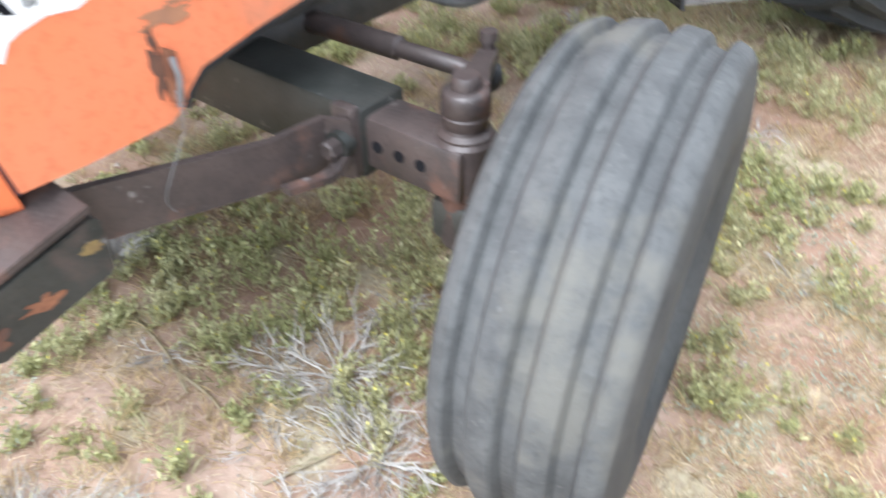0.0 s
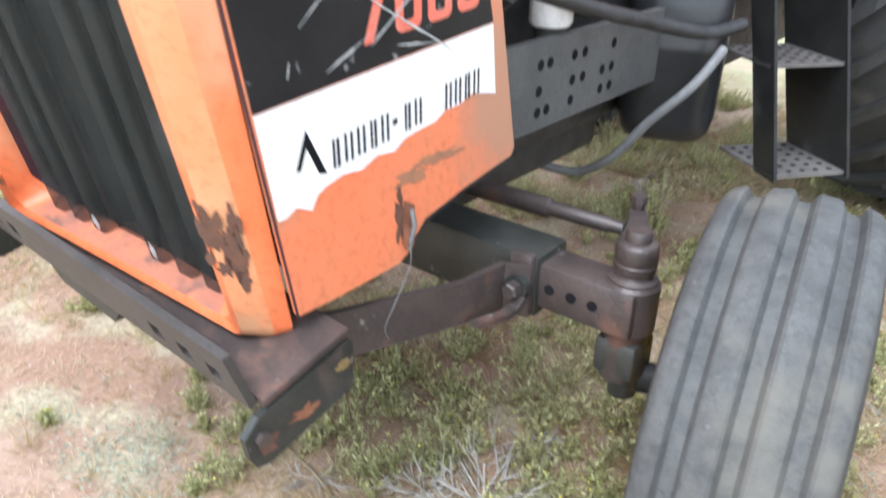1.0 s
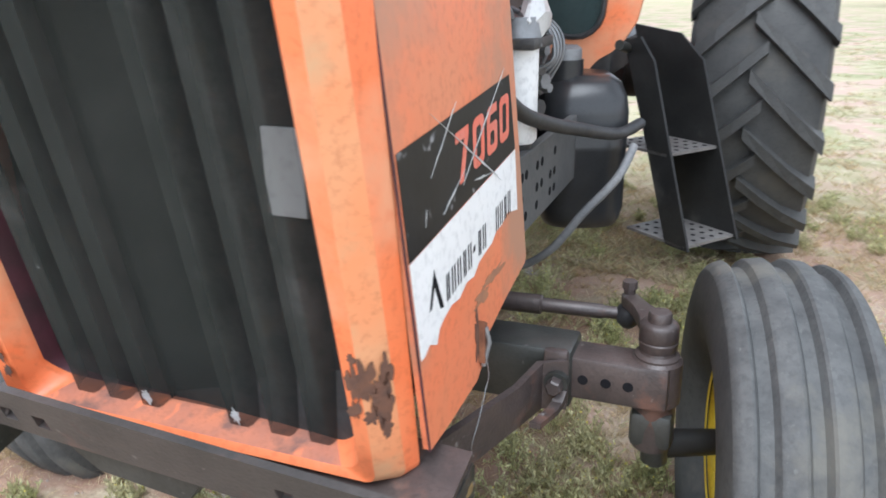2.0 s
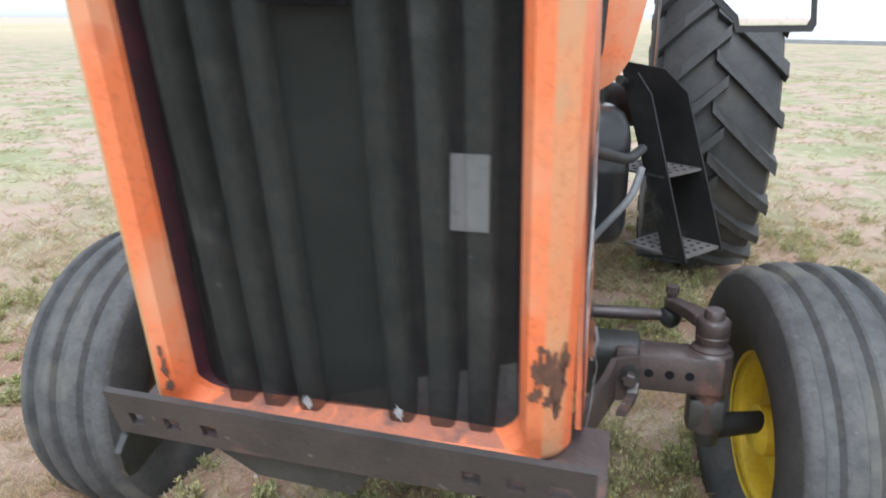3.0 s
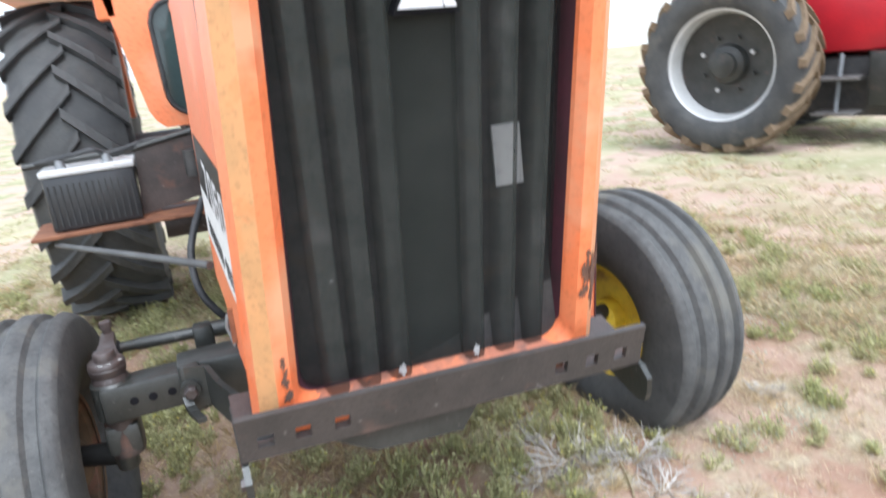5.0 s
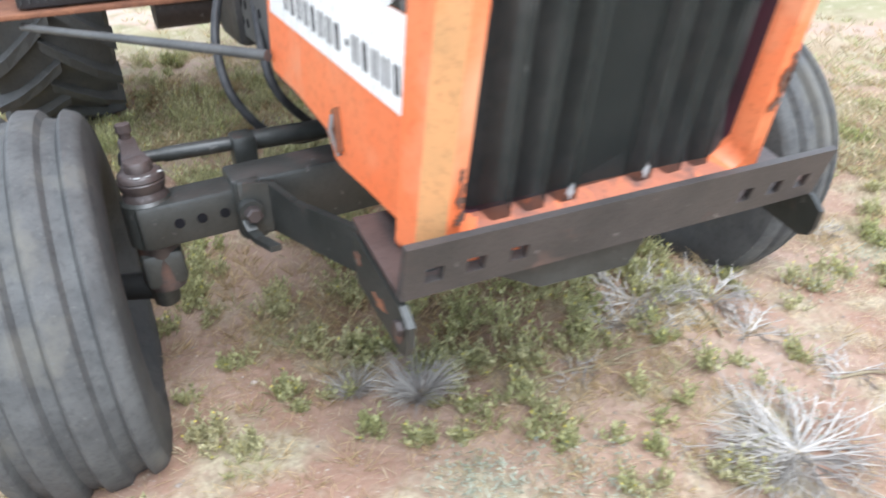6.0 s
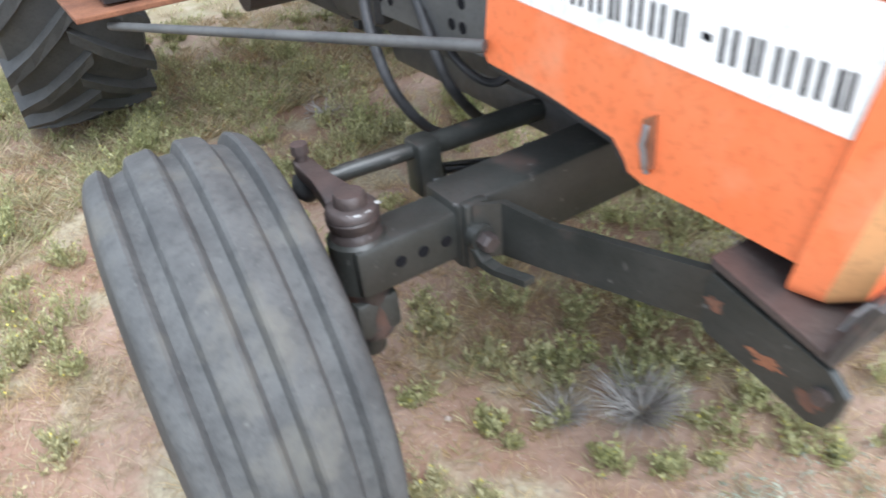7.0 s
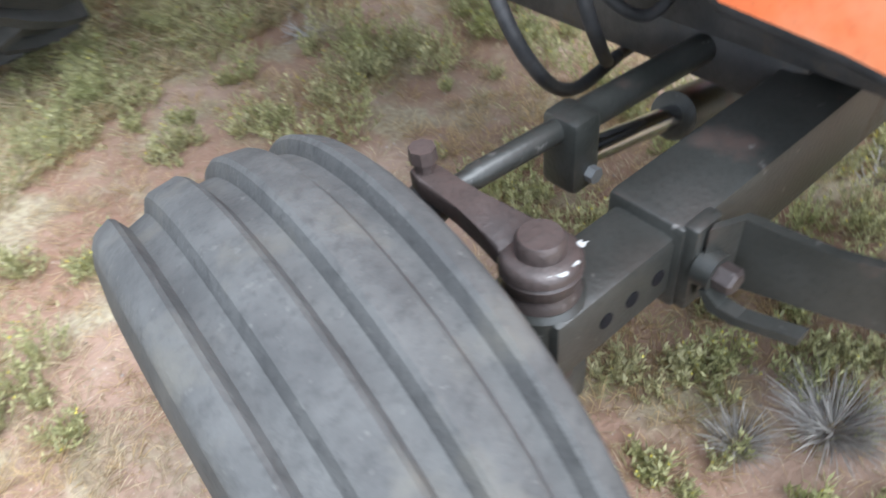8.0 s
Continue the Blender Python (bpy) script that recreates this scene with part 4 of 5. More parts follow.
    for s in (1, -1):
        part("cab_post", box((min(s * 0.56, s * 0.64), 1.93, 1.60), (max(s * 0.56, s * 0.64), 2.02, 2.26), bevel=0.012), "orange", cab, smooth=30)
        part("cab_post", box((min(s * 0.62, s * 0.70), 3.18, 1.15), (max(s * 0.62, s * 0.70), 3.28, 2.26), bevel=0.012), "orange", cab, smooth=30)
    # mirror on its arm
    mirror = empty("mirror", tractor)
    shape = [(0.805, 1.400), (0.815, 1.365), (1.045, 1.368), (1.055, 1.39), (1.000, 1.90), (0.985, 1.915), (0.70, 1.905), (0.695, 1.50)]
    m = Matrix.Translation((0, 1.60, 0))
    part("mirror_housing", prism(shape, lambda a, b, c: Vector((a, 1.60 + c, b)), 0.035), "plastic", mirror, "black mirror housing")
    cx, cz = 0.875, 1.64
    face = [(cx + (a - cx) * 0.88, cz + (b - cz) * 0.92) for a, b in shape]
    part("mirror_glass", prism(face, lambda a, b, c: Vector((a, 1.598 + c, b)), -0.003), "mirror", mirror, "mirror glass reflecting pale sky")
    part("mirror_arm", tube([(0.72, 1.62, 1.60), (0.62, 1.93, 1.62)], 0.012, 8), "black_iron", mirror, smooth=60)
    # amber marker lamp on the fender
    part("marker_lamp", tube([(1.13, 2.95, 0.915), (1.165, 2.92, 0.915), (1.20, 2.90, 0.915)], [0.018, 0.026, 0.022], 12), "amber", tractor, "small amber marker lamp", smooth=40)
    part("fender", box((0.62, 3.0, 1.86), (1.22, 4.1, 1.90), bevel=0.015), "orange", tractor, smooth=30)
    part("fender", box((-1.22, 3.0, 1.86), (-0.62, 4.1, 1.90), bevel=0.015), "orange", tractor, smooth=30)
    # battery tray
    tray = empty("battery_tray", tractor)
    part("tray_plate", box((-1.00, 1.56, 0.842), (-0.36, 1.86, 0.856), bevel=0.003), "rust", tray, "rusty tray plate")
    part("tray_back", prism([(-0.62, 0.856), (-0.36, 0.90), (-0.36, 1.150), (-0.60, 1.105)], lambda a, b, c: Vector((a, 1.70 + c, b)), 0.012), "iron", tray, "brown rusted plate")
    part("tray_lip", tube([(-0.99, 1.70, 1.10), (-0.62, 1.70, 1.112), (-0.36, 1.70, 1.155)], 0.012, 8), "black_iron", tray, smooth=60)
    part("battery", box((-0.925, 1.60, 0.862), (-0.615, 1.78, 1.060), bevel=0.006), "plastic", tray, "black battery case", smooth=30)
    for k in range(14):
        x = -0.915 + 0.0215 * k
        part("case_rib", box((x, 1.596, 0.875), (x + 0.006, 1.602, 1.03), bevel=0.0), "plastic", tray)
    part("battery_lid", box((-0.932, 1.594, 1.060), (-0.608, 1.786, 1.084), bevel=0.006), "silver", tray, "pale dusty battery top", smooth=30)
    for x in (-0.86, -0.70):
        part("terminal", tube([(x, 1.66, 1.084), (x, 1.66, 1.118)], [0.02, 0.014], 10), "grey_metal", tray, smooth=50)
    part("battery_cable", tube(spline([(-0.70, 1.66, 1.112), (-0.74, 1.64, 1.135), (-0.80, 1.64, 1.128), (-0.88, 1.66, 1.118), (-0.98, 1.72, 1.10)], 6), 0.009, 8), "hose", tray, smooth=60)
    part("battery_cable", tube(spline([(-0.70, 1.66, 1.112), (-0.64, 1.68, 1.12), (-0.52, 1.72, 1.14), (-0.40, 1.74, 1.12)], 6), 0.009, 8), "hose", tray, smooth=60)
    part("solenoid", tube([(-0.40, 1.62, 0.99), (-0.40, 1.62, 1.09)], 0.035, 12), "engine", tray, smooth=40)
    part("starter_motor", tube([(-0.55, 1.75, 0.80), (-0.36, 1.75, 0.80)], 0.065, 16), "iron", tray, smooth=40)
    part("side_tank", box((-0.385, 1.30, 0.74), (-0.31, 1.55, 1.14), bevel=0.03), "engine", tractor, smooth=30)


build_cab_and_steps()


def build_building():
    h = thing("building", "long white-painted farm building with grey-framed windows", "building")
    a, b = Vector((23.9, 35.0, 0)), Vector((15.0, 40.6, 0))
    d = (b - a).normalized()
    n = Vector((d.y, -d.x, 0))
    m = Matrix((d, n, Vector((0, 0, 1)))).transposed().to_4x4()
    m.translation = a
    L = (b - a).length
    eave = 6.75
    part("wall", box((-16, 0, -0.2), (L + 8, 0.3, eave), m, 0.0), "wall_white", h)
    part("wall", box((-16, 9, -0.2), (L + 8, 9.3, eave), m, 0.0), "wall_white", h)
    for x in (-16, L + 7.7):
        part("wall", box((x, 0.3, -0.2), (x + 0.3, 9, eave), m, 0.0), "wall_white", h)
    part("roof", prism([(-0.5, eave), (4.65, eave + 2.2), (9.8, eave), (9.8, eave + 0.15), (4.65, eave + 2.4), (-0.5, eave + 0.15)], lambda p, q, c: m @ Vector((c - 16.3, p, q)), L + 24.6), "roof_white", h, "pale metal roof")
    part("eave_board", box((1.4, -0.58, eave - 0.06), (L + 8, -0.5, eave + 0.14), m, 0.0), "grey_trim", h, "grey eave board")
    part("porch_wall", box((-12.0, -1.2, -0.2), (1.35, 0.0, eave + 1.1), m, 0.0), "wall_white", h)
    part("plinth", box((1.4, -0.12, -0.1), (L + 8, 0.0, 0.22), m, 0.0), "grey_trim", h)
    for x, w, z0, z1 in ((10.2, 0.8, 3.2, 5.9), (0.05, 0.50, 3.3, 5.95)):
        y = -0.02 if x > 2 else -1.22
        win = part("window", box((x - w / 2, y - 0.10, z0), (x + w / 2, y, z1), m, 0.0), "grey_trim", h, "grey window frame")
        part("pane", box((x - w / 2 + 0.12, y - 0.12, z0 + 0.2), (x + w / 2 - 0.12, y - 0.10, (z0 + z1) / 2 - 0.08), m, 0.0), "glass", win)
        part("pane", box((x - w / 2 + 0.12, y - 0.12, (z0 + z1) / 2 + 0.08), (x + w / 2 - 0.12, y - 0.10, z1 - 0.2), m, 0.0), "glass", win)
    part("downpipe", box((5.72, -0.22, 5.9), (5.86, -0.02, eave - 0.06), m, 0.0), "wall_white", h)
    part("lamp_bracket", box((5.60, -0.30, 3.80), (5.86, -0.02, 4.70), m, 0.0), "grey_trim", h)
    part("meter_box", box((1.42, -0.5, 1.25), (2.10, -0.02, 1.90), m, 0.0), "grey_trim", h)


build_building()


def build_red_tractor():
    t = thing("red_tractor", "red farm tractor with muddy drive tyre and silver rim", "tractor")
    k = Matrix.Translation((4.80, 4.58, 0)) @ Matrix.Rotation(radians(24), 4, "Z")
    wheel = empty("rear_wheel", t)
    m = k @ Matrix.Translation((0, 0, 0.85)) @ Matrix.Rotation(radians(5), 4, "X")
    lug_tyre("tyre", wheel, m, 0.87, 0.46, 22, "tyre_dark", "mud", 0.54)
    part("rim", lathe([(0.54, -0.165), (0.565, -0.185), (0.565, -0.175), (0.52, -0.15), (0.49, -0.05), (0.49, 0.17)], m, 64), "silver", wheel, "silver-painted rim", smooth=40)
    part("wheel_disc", lathe([(0.49, 0.02), (0.34, 0.05), (0.20, 0.05), (0.18, -0.02), (0.12, -0.04), (0.12, -0.10), (0.0, -0.11)], m, 40), "black_iron", wheel, "black wheel centre", smooth=40)
    for i in range(8):
        a = 2 * math.pi * i / 8 + 0.3
        p = Vector((0.04, 0.27 * math.cos(a), 0.27 * math.sin(a)))
        part("wheel_bolt", tube([m @ p, m @ (p + Vector((-0.035, 0, 0)))], 0.020, 8), "black_iron" if i % 3 else "silver", wheel)
    far = empty("rear_wheel", t)
    m3 = k @ Matrix.Translation((1.75, 0, 0.85))
    lug_tyre("tyre", far, m3, 0.87, 0.46, 20, "tyre_dark", "tyre_dark", 0.54, 56)
    part("wheel_disc", lathe([(0.54, 0.0), (0.20, 0.05), (0.0, 0.05)], m3, 32), "black_iron", far, smooth=40)
    w2 = empty("front_wheel", t)
    m2 = k @ Matrix.Translation((0.35, -2.5, 0.55))
    lug_tyre("tyre", w2, m2, 0.56, 0.34, 18, "tyre_dark", "tyre_dark", 0.33, 56)
    part("rim", lathe([(0.33, -0.12), (0.34, -0.13), (0.30, -0.05), (0.1, -0.02), (0.0, -0.04)], m2, 40), "silver", w2, smooth=40)
    part("body", box((0.55, -3.2, 0.86), (1.45, 0.2, 1.55), k, 0.05), "red", t, "red hood and body", smooth=30)
    part("underbody", box((0.62, -1.75, 0.24), (1.38, 0.6, 0.82), k, 0.05), "engine", t, smooth=30)
    for x in (0.55, 1.55):
        for y in (-0.85, 0.30):
            part("cab_post", box((x, y, 1.5), (x + 0.08, y + 0.08, 2.7), k, 0.01), "red", t, smooth=30)
    part("cab_window", box((0.58, -0.77, 1.62), (0.60, 0.30, 2.66), k, 0.0), "glass", t, "dark cab window")
    part("cab_window", box((0.63, -0.82, 1.62), (1.55, -0.80, 2.66), k, 0.0), "glass", t, "dark cab window")
    part("cab_roof", box((0.45, -0.95, 2.7), (1.75, 0.50, 2.85), k, 0.05), "red", t, smooth=30)
    step = part("step", box((0.22, -1.10, 0.30), (0.55, -0.72, 0.325), k, 0.003), "steel", t, "grey steel step plate")
    part("step", box((0.30, -1.10, 0.62), (0.60, -0.72, 0.645), k, 0.003), "steel", t, "grey steel step plate")
    part("step_post", tube([k @ Vector((0.36, -0.9, 0.31)), k @ Vector((0.50, -0.9, 0.85))], 0.02, 8), "grey_metal", t, smooth=60)
    part("tool_box", box((0.42, -1.5, 0.36), (0.62, -1.15, 0.86), k, 0.02), "black_iron", t, smooth=30)
    part("battery_box", box((0.40, -2.1, 0.30), (0.62, -1.55, 0.80), k, 0.03), "engine", t, smooth=30)


build_red_tractor()


# ---- rust, chips and wire ----
def blot(name, centre, place, rx, ry, seed, material, parent, n=26, rough=0.45):
    """An irregular thin patch laid on a surface by place(a, b, lift)."""
    pts = []
    for k in range(n):
        a = 2 * math.pi * k / n
        r = 1.0 + rough * 1.6 * noise.noise((2.3 * math.cos(a) + seed, 2.3 * math.sin(a), seed * 1.7))
        pts.append((centre[0] + rx * r * math.cos(a), centre[1] + ry * r * math.sin(a)))
    return part(name, prism(pts, lambda a, b, c: place(a, b, c), 0.0007), material, parent)


def on_face(a, b, c):
    return on_nose(lean_in(a, b), b, 0.0006 + c)


def on_corner(s):
    """The slanted corner strip of the nose: a runs from the face edge (0) outward (1)."""
    def put(a, b, c):
        p = on_nose(lean_in(s * 0.364, b), b, 0.0)
        q = on_nose(lean_in(s * 0.396, b), b, 0.0) + Vector((s * 0.0054, 0.036, 0))
        return p.lerp(q, a) + Vector((s * 0.8, -0.6, 0)).normalized() * (0.0012 + c)
    return put


for i, (a, b, rx, ry) in enumerate(((0.10, 0.205, 0.55, 0.030), (0.55, 0.165, 0.30, 0.045), (0.75, 0.215, 0.16, 0.035), (0.25, 0.135, 0.22, 0.018), (0.62, 0.110, 0.15, 0.022))):
    blot("rust_patch", (max(0.12, a), b), on_corner(1), min(rx, 0.32), ry, 3.1 + i, "rust_dark", tractor, 60, 0.5)
for i, (a, b, rx, ry) in enumerate(((0.352, 0.200, 0.010, 0.030), (0.350, 0.150, 0.009, 0.016), (0.355, 0.245, 0.006, 0.010))):
    blot("rust_patch", (a, b), on_face, rx, ry, 8.3 + i, "rust_dark", tractor, rough=0.7)
for i, (a, b, rx, ry) in enumerate(((-0.352, 0.11, 0.007, 0.020), (-0.350, 0.07, 0.008, 0.012), (-0.354, 0.15, 0.004, 0.015))):
    blot("rust_patch", (a, b), on_face, rx, ry, 13.3 + i, "rust_dark", tractor, rough=0.7)


def on_rib(a, b, c):
    return on_nose(a, b, -0.0412 + c)


for i, (x, top) in enumerate(((-0.243, 1), (-0.170, 1), (-0.095, 1), (0.094, 1), (0.178, 1), (0.257, 1))):
    blot("paint_chip", (x + 0.005, 0.880 + 0.004 * (i % 3)), on_rib, 0.0105, (0.022, 0.030, 0.026, 0.012, 0.016, 0.018)[i], 30.1 + i, "smear", tractor, 20, 0.8)
for i, x in enumerate((-0.088, 0.096)):
    blot("paint_chip", (x, 0.035), on_rib, 0.009, 0.016, 40.1 + i, "chip", tractor, 20, 0.7)

for s in (1,):
    for i, (y, z, ry, rz) in enumerate(((0.43, 0.845, 0.050, 0.012), (0.50, 0.860, 0.06, 0.010), (0.402, 0.770, 0.014, 0.045), (0.418, 0.735, 0.010, 0.030), (0.40, 0.820, 0.006, 0.018))):
        blot("rust_patch", (y, z), lambda a, b, c: side_pt(1, a, b, 0.0006 + c), ry, rz, 50.3 + i, "heat" if i < 2 else "rust_dark", tractor, rough=0.6)
part("wire", tube(spline([side_pt(1, 0.41, 0.740, 0.012), side_pt(1, 0.405, 0.70, 0.02), side_pt(1, 0.40, 0.67, 0.015), side_pt(1, 0.37, 0.62, 0.01), side_pt(1, 0.35, 0.57, 0.0), side_pt(1, 0.36, 0.54, 0.0)], 6), 0.0009, 6), "grey_metal", tractor, "thin loose wire", smooth=60)
for s in (1, -1):
    for i, (a, b, rx, ry) in enumerate(((0.000, -0.070, 0.018, 0.016), (0.070, -0.052, 0.026, 0.010), (0.160, -0.008, 0.014, 0.009))):
        blot("rust_patch", (a, b), lambda p, q, c: Vector(((0.4915 if s > 0 else -0.4612) + s * c, 0.038 + p, 0.612 + q - 0.034 * s * 0.475)), rx, ry, 60.3 + i + 5 * s, ("rust_dark", "rust", "mustard" if s > 0 else "rust_dark")[i], tractor, rough=0.6)
# flaking white grease round one kingpin
for i, (a, q0, rx, ry) in enumerate(((2.95, 0.040, 0.009, 0.006), (3.35, 0.043, 0.004, 0.003), (4.15, 0.041, 0.014, 0.008), (4.75, 0.042, 0.006, 0.003), (5.6, 0.040, 0.007, 0.005))):
    blot("paint_chip", (0.0, 0.0), lambda p, q, c: Vector((-0.742, 0.752, 0.6415 + 0.0004 * i + c)) + Vector(((q0 + q) * math.cos(a) - p * math.sin(a), (q0 + q) * math.sin(a) + p * math.cos(a), 0)), rx, ry, 70.1 + i, "chip", tractor, 14, 0.8)
# scratches across the black sticker
for i, (y0, z0, y1, z1, w) in enumerate(((0.300, 1.175, 0.520, 1.060, 0.006), (0.345, 1.085, 0.545, 1.215, 0.005), (0.225, 1.145, 0.300, 1.205, 0.004), (0.250, 1.060, 0.330, 1.095, 0.004), (0.410, 1.075, 0.480, 1.068, 0.005), (0.175, 1.065, 0.180, 1.080, 0.003))):
    d = (Vector((y1, z1)) - Vector((y0, z0)))
    length = d.length / 2
    d.normalize()
    blot("scratch", (0.0, 0.0), lambda p, q, c: side_pt(1, (y0 + y1) / 2 + d.x * p - d.y * q, (z0 + z1) / 2 + d.y * p + d.x * q, 0.0026 + c), length, w / 3, 90.1 + i, "chip", tractor, 40, 0.9)


# ---- plants and litter ----
class Stuff:
    """Gathers many small flat or round pieces into one mesh."""

    def __init__(self):
        self.v, self.f = [], []

    def blade(self, root, tip, width, bend=0.0, side=None):
        root, tip = Vector(root), Vector(tip)
        d = tip - root
        side = side or d.cross(Vector((random.uniform(-1, 1), random.uniform(-1, 1), 0.3)))
        side = side.normalized() * width / 2 if side.length > 1e-6 else Vector((width / 2, 0, 0))
        mid = root.lerp(tip, 0.55) + Vector((0, 0, bend))
        n = len(self.v)
        self.v += [root - side * 0.6, root + side * 0.6, mid + side, mid - side, tip]
        self.f += [(n, n + 1, n + 2, n + 3), (n + 3, n + 2, n + 4)]

    def leaf(self, c, d, size, wide=0.45):
        d = Vector(d).normalized()
        s = d.cross(Vector((random.uniform(-1, 1), random.uniform(-1, 1), random.uniform(-0.2, 1))))
        s = s.normalized() if s.length > 1e-6 else Vector((1, 0, 0))
        n = len(self.v)
        c = Vector(c)
        self.v += [c, c + d * size * 0.5 + s * size * wide * 0.5, c + d * size, c + d * size * 0.5 - s * size * wide * 0.5]
        self.f.append((n, n + 1, n + 2, n + 3))

    def stem(self, a, b, r0, r1):
        a, b = Vector(a), Vector(b)
        d = (b - a)
        if d.length < 1e-5:
            return
        u = d.orthogonal().normalized()
        w = d.normalized().cross(u)
        n = len(self.v)
        for p, r in ((a, r0), (b, r1)):
            for k in range(3):
                t = 2.094 * k
                self.v.append(p + r * (math.cos(t) * u + math.sin(t) * w))
        self.f += [(n, n + 1, n + 4, n + 3), (n + 1, n + 2, n + 5, n + 4), (n + 2, n, n + 3, n + 5)]

    def make(self, name, material, label="", category="", kind="stuff", at=None):
        me = bpy.data.meshes.new(name)
        off = Vector(at) if at else Vector((0, 0, 0))
        me.from_pydata([tuple(p - off) for p in self.v], [], self.f)
        me.materials.append(material)
        ob = new(name, me)
        ob.location = off
        return tagged(ob, label, category, kind=kind)


leafy = mat("green_weed_leaf", (0.43, 0.445, 0.195), (0.57, 0.53, 0.31), 3, 0.6, 0, 0.0, 60, each=0.4)
olive = mat("yellow_green_grass", (0.54, 0.505, 0.29), (0.45, 0.455, 0.23), 3, 0.65, 0, 0.0, 60, each=0.4)
straw = mat("dry_straw", (0.62, 0.53, 0.36), (0.50, 0.41, 0.27), 4, 0.7, 0, 0.0, 60, each=0.4)
brown = mat("dead_brown_stems", (0.46, 0.34, 0.18), (0.58, 0.45, 0.25), 4, 0.75, 0, 0.0, 60, each=0.4)
twig = mat("bleached_grey_twig", (0.47, 0.44, 0.40), (0.35, 0.315, 0.285), 5, 0.75, 0, 0.0, 60, each=0.35)
sage = mat("pale_sage_leaf", (0.37, 0.42, 0.32), (0.46, 0.49, 0.40), 5, 0.7, 0, 0.0, 60, each=0.3)
flower = mat("tiny_yellow_flower", (0.74, 0.66, 0.10), (0.68, 0.57, 0.08), 5, 0.6, 0, 0.0, 60)
stone = mat("pale_pebble", (0.42, 0.36, 0.31), (0.30, 0.24, 0.20), 30, 0.85, 0, 0.2, 80, each=0.35)


def let_light_through(m, share):
    """Thin leaves pass some light from behind."""
    n, l = m.node_tree.nodes, m.node_tree.links
    b = n["Principled BSDF"]
    thin, both = n.new("ShaderNodeBsdfTranslucent"), n.new("ShaderNodeMixShader")
    l.new(b.inputs["Base Color"].links[0].from_socket, thin.inputs["Color"])
    both.inputs[0].default_value = share
    l.new(b.outputs[0], both.inputs[1])
    l.new(thin.outputs[0], both.inputs[2])
    l.new(both.outputs[0], n["Material Output"].inputs[0])


for blade in (leafy, olive, straw, brown, sage):
    let_light_through(blade, 0.45)


def gz(x, y):
    return ground_height(x, y)


def blocked(x, y):
    """Under a tyre."""
    for s in (1, -1):
        if abs(x - s * TYRE_X) < 0.16 and abs(y - AXLE_Y) < 0.26:
            return True
        if abs(x - s * 0.93) < 0.26 and abs(y - 3.56) < 0.30:
            return True
    return False


def cover(x, y):
    """How thickly plants stand at a place, 0 to 1."""
    patchy = 0.45 + 1.1 * noise.noise((x * 2.2 + 5, y * 2.2, 0.5)) + 0.9 * noise.noise((x * 5.5, y * 5.5, 2.5))
    under = math.exp(-((max(0.0, abs(x) - 0.75)) ** 2) / 0.5) * (1 / (1 + math.exp(-(y - 0.42) * 9))) * math.exp(-max(0.0, y - 2.2) / 2.0)
    return max(0.0, min(1.0, patchy * (0.56 + 0.56 * under) + 0.22 * under))


weeds, grass, dead, dry, sages, twigs, blooms, pebbles = (Stuff() for _ in range(8))


def weed_clump(x, y, r, h, n, into=None):
    into = into or weeds
    z = gz(x, y)
    for _ in range(n):
        a, q = random.uniform(0, 6.283), r * random.random() ** 0.6
        bx, by = x + 0.35 * q * math.cos(a), y + 0.35 * q * math.sin(a)
        top = Vector((x + q * math.cos(a), y + q * math.sin(a), z + h * random.uniform(0.25, 1.15) * (1 - 0.3 * q / r)))
        base = Vector((bx, by, z - 0.004))
        into.stem(base, top, 0.0012, 0.0007)
        for k in range(13):
            p = base.lerp(top, random.uniform(0.2, 1.0))
            b = random.uniform(0, 6.283)
            into.leaf(p, (math.cos(b), math.sin(b), random.uniform(0.2, 2.2)), random.uniform(0.008, 0.024), 0.30)
        if random.random() < 0.22:
            blooms.leaf(top, (random.uniform(-1, 1), random.uniform(-1, 1), 0.7), 0.007, 0.9)


def grass_clump(x, y, r, h, n, into, spread=0.8, width=0.0026):
    z = gz(x, y)
    for _ in range(n):
        a, q = random.uniform(0, 6.283), r * random.random()
        root = (x + 0.4 * q * math.cos(a), y + 0.4 * q * math.sin(a), z - 0.004)
        b = a + random.uniform(-0.6, 0.6)
        l = h * random.uniform(0.5, 1.0)
        into.blade(root, (root[0] + spread * l * math.cos(b), root[1] + spread * l * math.sin(b), z + l * random.uniform(0.35, 0.95)), width, 0.12 * l)


def twig_bush(x, y, r, h, n, into):
    z = gz(x, y)

    def branch(p, d, l, rad, depth):
        q = p + d * l
        q.z = max(q.z, z + 0.003)
        into.stem(p, q, rad, rad * 0.65)
        if depth:
            for _ in range(random.choice((2, 2, 3))):
                e = (d + 0.75 * Vector((random.uniform(-1, 1), random.uniform(-1, 1), random.uniform(-0.7, 0.6)))).normalized()
                branch(p + d * l * random.uniform(0.4, 1.0), e, l * random.uniform(0.5, 0.8), rad * 0.62, depth - 1)
    for _ in range(n):
        a = random.uniform(0, 6.283)
        d = Vector((math.cos(a), math.sin(a), random.uniform(0.05, 1.0) * h / r)).normalized()
        branch(Vector((x + random.uniform(-0.02, 0.02), y + random.uniform(-0.02, 0.02), z)), d, r * random.uniform(0.35, 0.6), 0.0028, 2)


